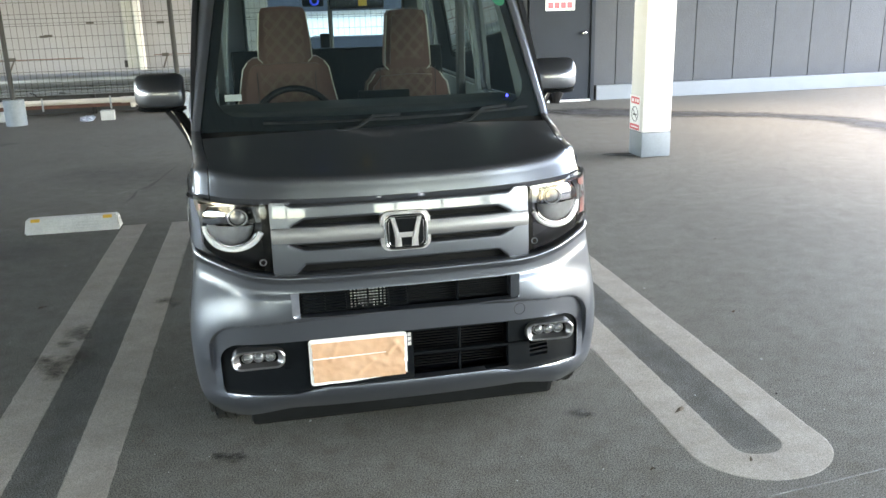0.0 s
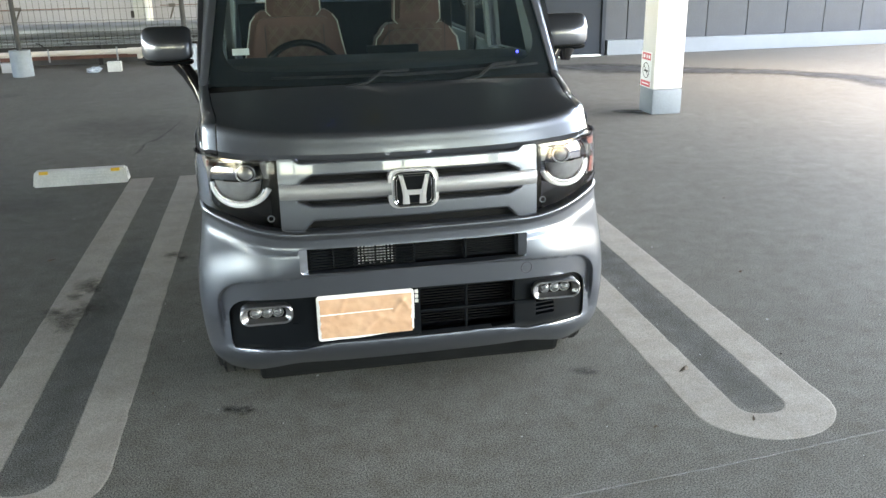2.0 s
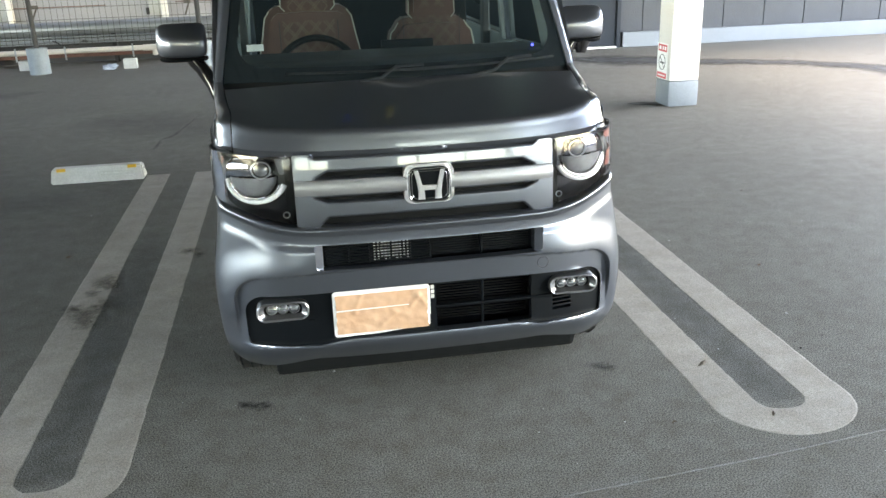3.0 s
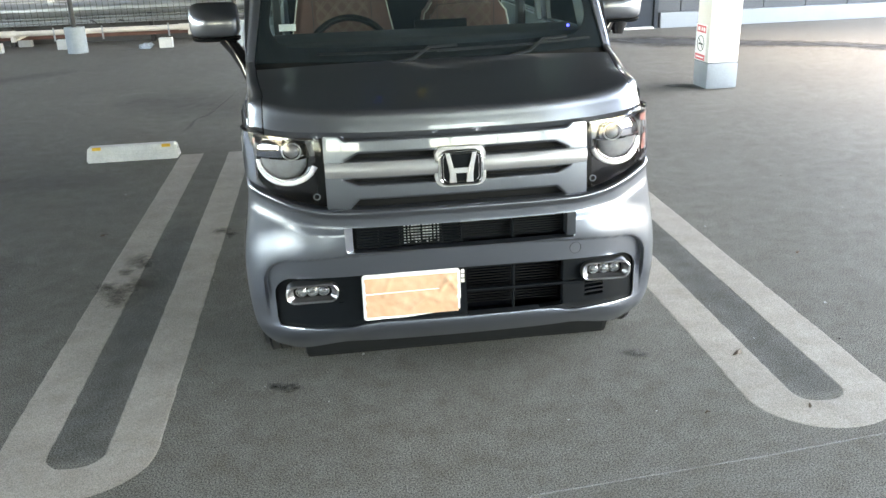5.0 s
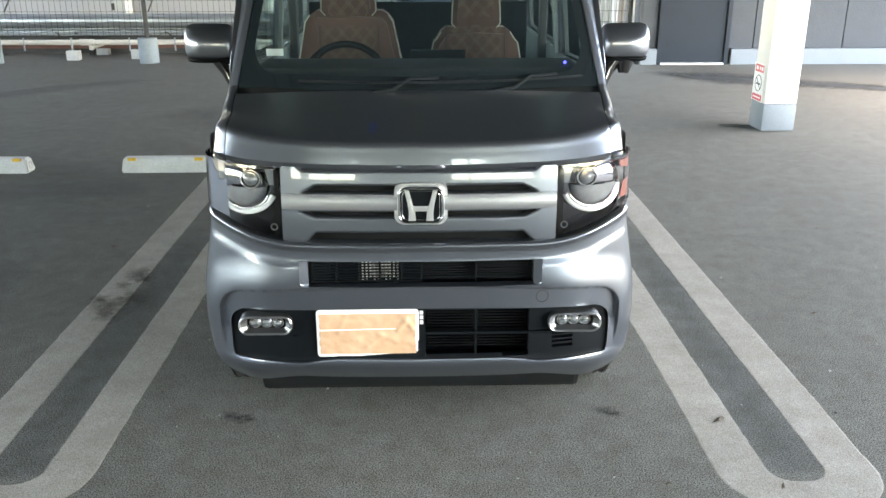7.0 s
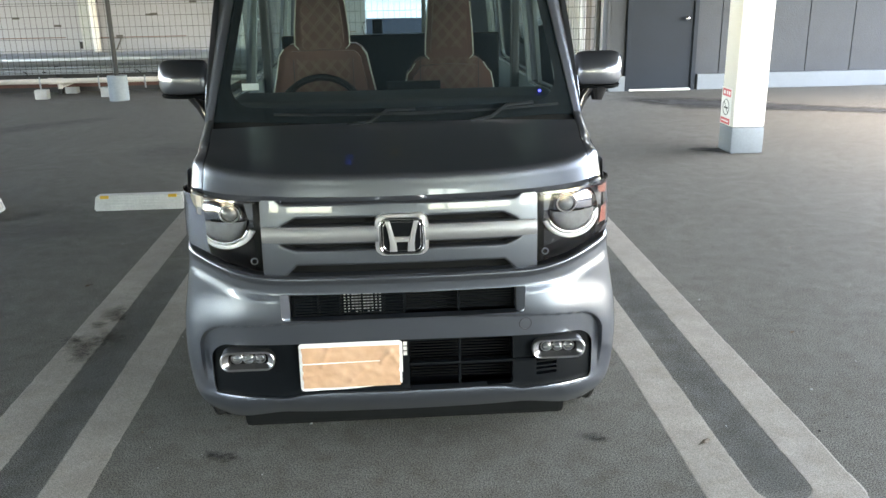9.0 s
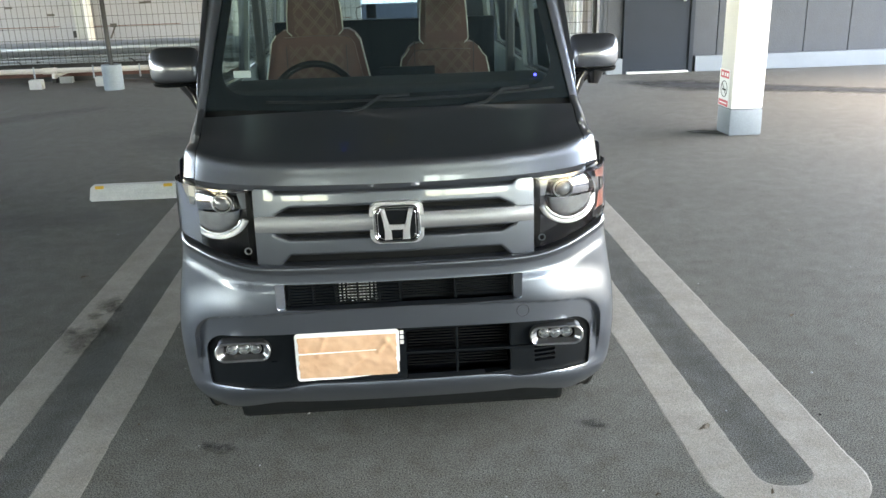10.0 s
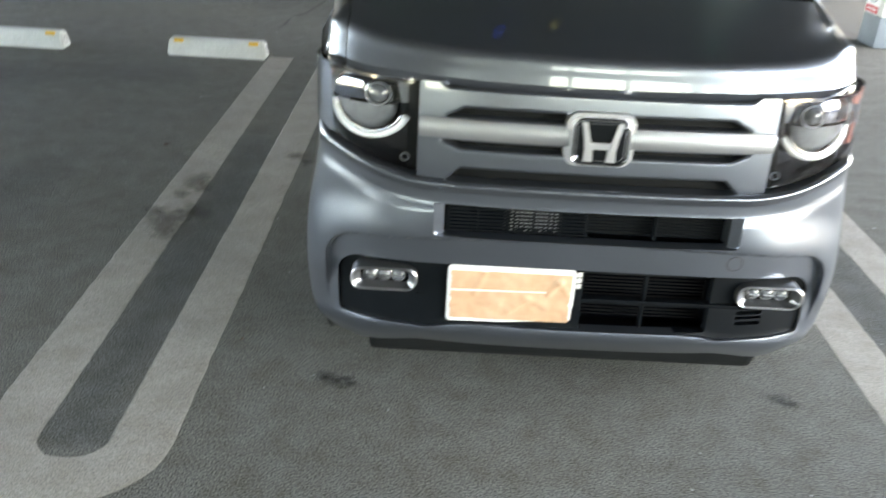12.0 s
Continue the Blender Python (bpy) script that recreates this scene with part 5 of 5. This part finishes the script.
# Darker soft-edged bands: one from the door, a short one at the column.
trail("dark_mark", [(2.4, 12.1, 0.1), (3.2, 11.6, 0.5), (3.9, 11.15, 0.75), (4.6, 10.75, 0.5), (5.1, 10.5, 0.4), (5.75, 10.15, 0.35), (6.3, 9.5, 0.4), (6.4, 8.8, 0.5), (6.45, 8.0, 0.5), (6.6, 7.0, 0.4), (7.0, 6.2, 0.2)], DARK_MARK, "dark soft-edged trail over the floor")
trail("dark_mark", [(2.7, 8.25, 0.05), (2.9, 8.2, 0.14), (3.02, 8.15, 0.16), (3.08, 8.1, 0.1)], DARK_MARK, "dark soft-edged mark beside the column foot")
for line in ([(-2.6, 9.3, 0.5), (-1.6, 8.6, 0.9), (-0.9, 7.9, 0.5)], [(-5.0, 9.6, 0.25), (-4.2, 10.6, 0.4), (-3.2, 11.4, 0.2)], [(-2.6, 2.9, 0.3), (-2.2, 3.8, 0.5), (-2.1, 5.0, 0.2)], [(-3.4, 5.9, 0.2), (-2.6, 6.1, 0.5), (-1.7, 6.2, 0.3)]):
    trail("dirt_mark", line, SCUFF, "faint dirt patch on the floor")
for line in ([(-1.644, 7.375, 0.025), (-1.59, 7.67, 0.03), (-1.59, 7.94, 0.015), (-1.5, 8.1, 0.03), (-1.41, 8.7, 0.02), (-1.31, 9.6, 0.012)], [(-5.9, 9.4, 0.02), (-5.1, 9.9, 0.035), (-4.4, 10.6, 0.03), (-4.0, 11.0, 0.015)]):
    trail("crack", line, CRACK, "dark hairline crack in the floor")
trail("scratch", [(-0.75, 2.36, 0.006), (0.0, 2.42, 0.008), (0.9, 2.5, 0.008), (2.2, 2.66, 0.006)], PALE, "pale thin scratch along the floor")
for i, (x, y, r, a) in enumerate(((1.022, 3.104, 0.028, 0.6), (1.09, 2.72, 0.014, 1.2), (1.75, 4.0, 0.012, 0.2), (-1.671, 4.995, 0.022, 0.4), (0.75, 2.75, 0.009, 0), (1.55, 2.4, 0.01, 2), (-0.95, 3.35, 0.01, 1), (2.3, 5.2, 0.012, 0.4))):
    bm = bmesh.new()
    ring = [bm.verts.new((r * math.cos(t) * (1 + 0.25 * math.sin(3 * t + i)), 0.4 * r * math.sin(t), 0.004 + 0.004 * math.sin(2 * t + i))) for t in np.linspace(0, math.tau, 10, endpoint=False)]
    top = bm.verts.new((0, 0, 0.009))
    for k in range(10):
        bm.faces.new((ring[k], ring[(k + 1) % 10], top))
    lf = tagged(part("dry_leaf", bm, LEAF, None, "small dry brown leaf scrap on the floor"), category="leaf", group="leaf scraps")
    lf.matrix_world = pose(x, y, 0.001 if abs(x) < 0.9 or abs(x) > 1.5 else 0.0045, 0, 0, math.degrees(a))

# less worn coating between the stripes of the bay markings
for cx, y0 in ((-1.27, 2.8), (1.169, 2.756)):
    trail("coating_patch", [(cx, y0, 0.12), (cx, y0 + 0.1, 0.24), (cx, 3.6, 0.24), (cx, 4.6, 0.24), (cx, 5.6, 0.24)], UNWORN, "darker less worn floor coating between the stripes", 0.0008)

# loose grit on the floor
rng = random.Random(11)
for name, material, label, count in (("grit", OIL_CRUMB, "dark crumbs of grit strewn on the floor", 420), ("pale_grit", CONCRETE, "pale crumbs of grit strewn on the floor", 260)):
    verts, faces = [], []
    for k in range(count):
        x, y, r = rng.uniform(-3.2, 3.4), rng.uniform(1.7, 7.5), rng.uniform(0.0012, 0.0035) * (2 if rng.random() < 0.06 else 1)
        a, b = rng.uniform(0, math.tau), len(verts)
        for j in range(5):
            q = r * rng.uniform(0.7, 1.3)
            verts.append((x + q * math.cos(a + j * math.tau / 5), y + q * math.sin(a + j * math.tau / 5), 0.0))
        verts.append((x, y, r * 0.5 + 0.001))
        faces += [(b + j, b + (j + 1) % 5, b + 5) for j in range(5)]
    me = bpy.data.meshes.new(name)
    me.from_pydata(verts, [], faces)
    tagged(finish(name, me, material, None, label), category="grit", kind="stuff")

# no-smoking notice on the column
ns = thing("notice", "white notice with red bars and a no-smoking ring", "sign", (3.028, 8.13, 0.41))
part("sheet", box(-0.002, 0.002, -0.115, 0.115, -0.165, 0.165), WHITE, ns)
part("header", box(-0.0035, -0.001, -0.095, 0.095, 0.09, 0.155), RED, ns, "red header bar")
part("footer", box(-0.0035, -0.001, -0.105, 0.105, -0.158, -0.105), RED, ns, "red footer bar")
for k, w in enumerate((0.05, 0.035, 0.06)):
    part("writing", box(-0.0045, -0.002, -0.08 + 0.055 * k, -0.08 + 0.055 * k + w * 0.7, 0.107, 0.138), WHITE, ns, "white bar of writing")
part("writing", box(-0.0045, -0.002, -0.08, 0.08, -0.137, -0.126), WHITE, ns, "white bar of writing")
part("ring", tube([(-0.0025, 0.07 * math.cos(a), -0.008 + 0.07 * math.sin(a)) for a in np.linspace(0, math.tau, 32, endpoint=False)], 0.0035, n=6, closed=True), DARK_TRIM, ns)
part("slash", rod((-0.003, -0.048, -0.056), (-0.003, 0.048, 0.04), 0.003, n=6), DARK_TRIM, ns)
part("cigarette", box(-0.004, -0.002, -0.045, 0.045, -0.02, -0.006), DARK_TRIM, ns)

# ---- wall panels and door ----
door = tagged(part("door_1", box(3.36, 4.24, 12.53, 12.57, 0.03, 2.05, 0.004), DOOR_PAINT, None, "closed slate grey steel door in the charcoal wall"), kind="structure")
part("frame", box(3.3, 3.358, 12.5, 12.58, 0, 2.11, 0.004), DOOR_PAINT, door)
part("frame", box(4.242, 4.3, 12.5, 12.58, 0, 2.11, 0.004), DOOR_PAINT, door)
part("frame", box(3.3, 4.3, 12.5, 12.58, 2.112, 2.16, 0.004), DOOR_PAINT, door)
part("sill", box(3.36, 4.24, 12.48, 12.58, 0, 0.026, 0.004), CREAM, door, "pale sill")
bm = bmesh.new()
bmesh.ops.create_uvsphere(bm, u_segments=18, v_segments=12, radius=0.034, matrix=Matrix.Translation((4.135, 12.48, 0.985)))
part("knob", bm, CHROME, door, "round chrome knob", True)
sg = thing("warning_sign", "white sign with red bars on the door", "sign", (3.77, 12.527, 1.39))
part("plate", box(-0.22, 0.22, -0.004, 0, -0.085, 0.2, 0.001), WHITE, sg)
for k in range(4):
    part("writing", box(-0.185 + 0.095 * k, -0.105 + 0.095 * k, -0.006, -0.003, -0.055, 0.03), RED, sg, "red bar of writing")
    part("writing", box(-0.185 + 0.095 * k, -0.105 + 0.095 * k, -0.006, -0.003, 0.075, 0.16), RED, sg, "red bar of writing")
seams = [4.3, 4.65, 5.28, 5.91, 6.56, 7.21, 7.84, 8.48, 9.11, 9.74, 10.38, 11.0]
for a, b in zip(seams, seams[1:]):
    part("panel", box(a + 0.006, b - 0.006, 12.55, 12.585, 0.217, 2.9, 0.004), PANEL, wall)
part("panel", box(3.074, 3.294, 12.55, 12.585, 0.217, 2.9, 0.004), PANEL, wall)
part("panel", box(3.3, 4.3, 12.55, 12.585, 2.165, 2.9, 0.004), PANEL, wall)
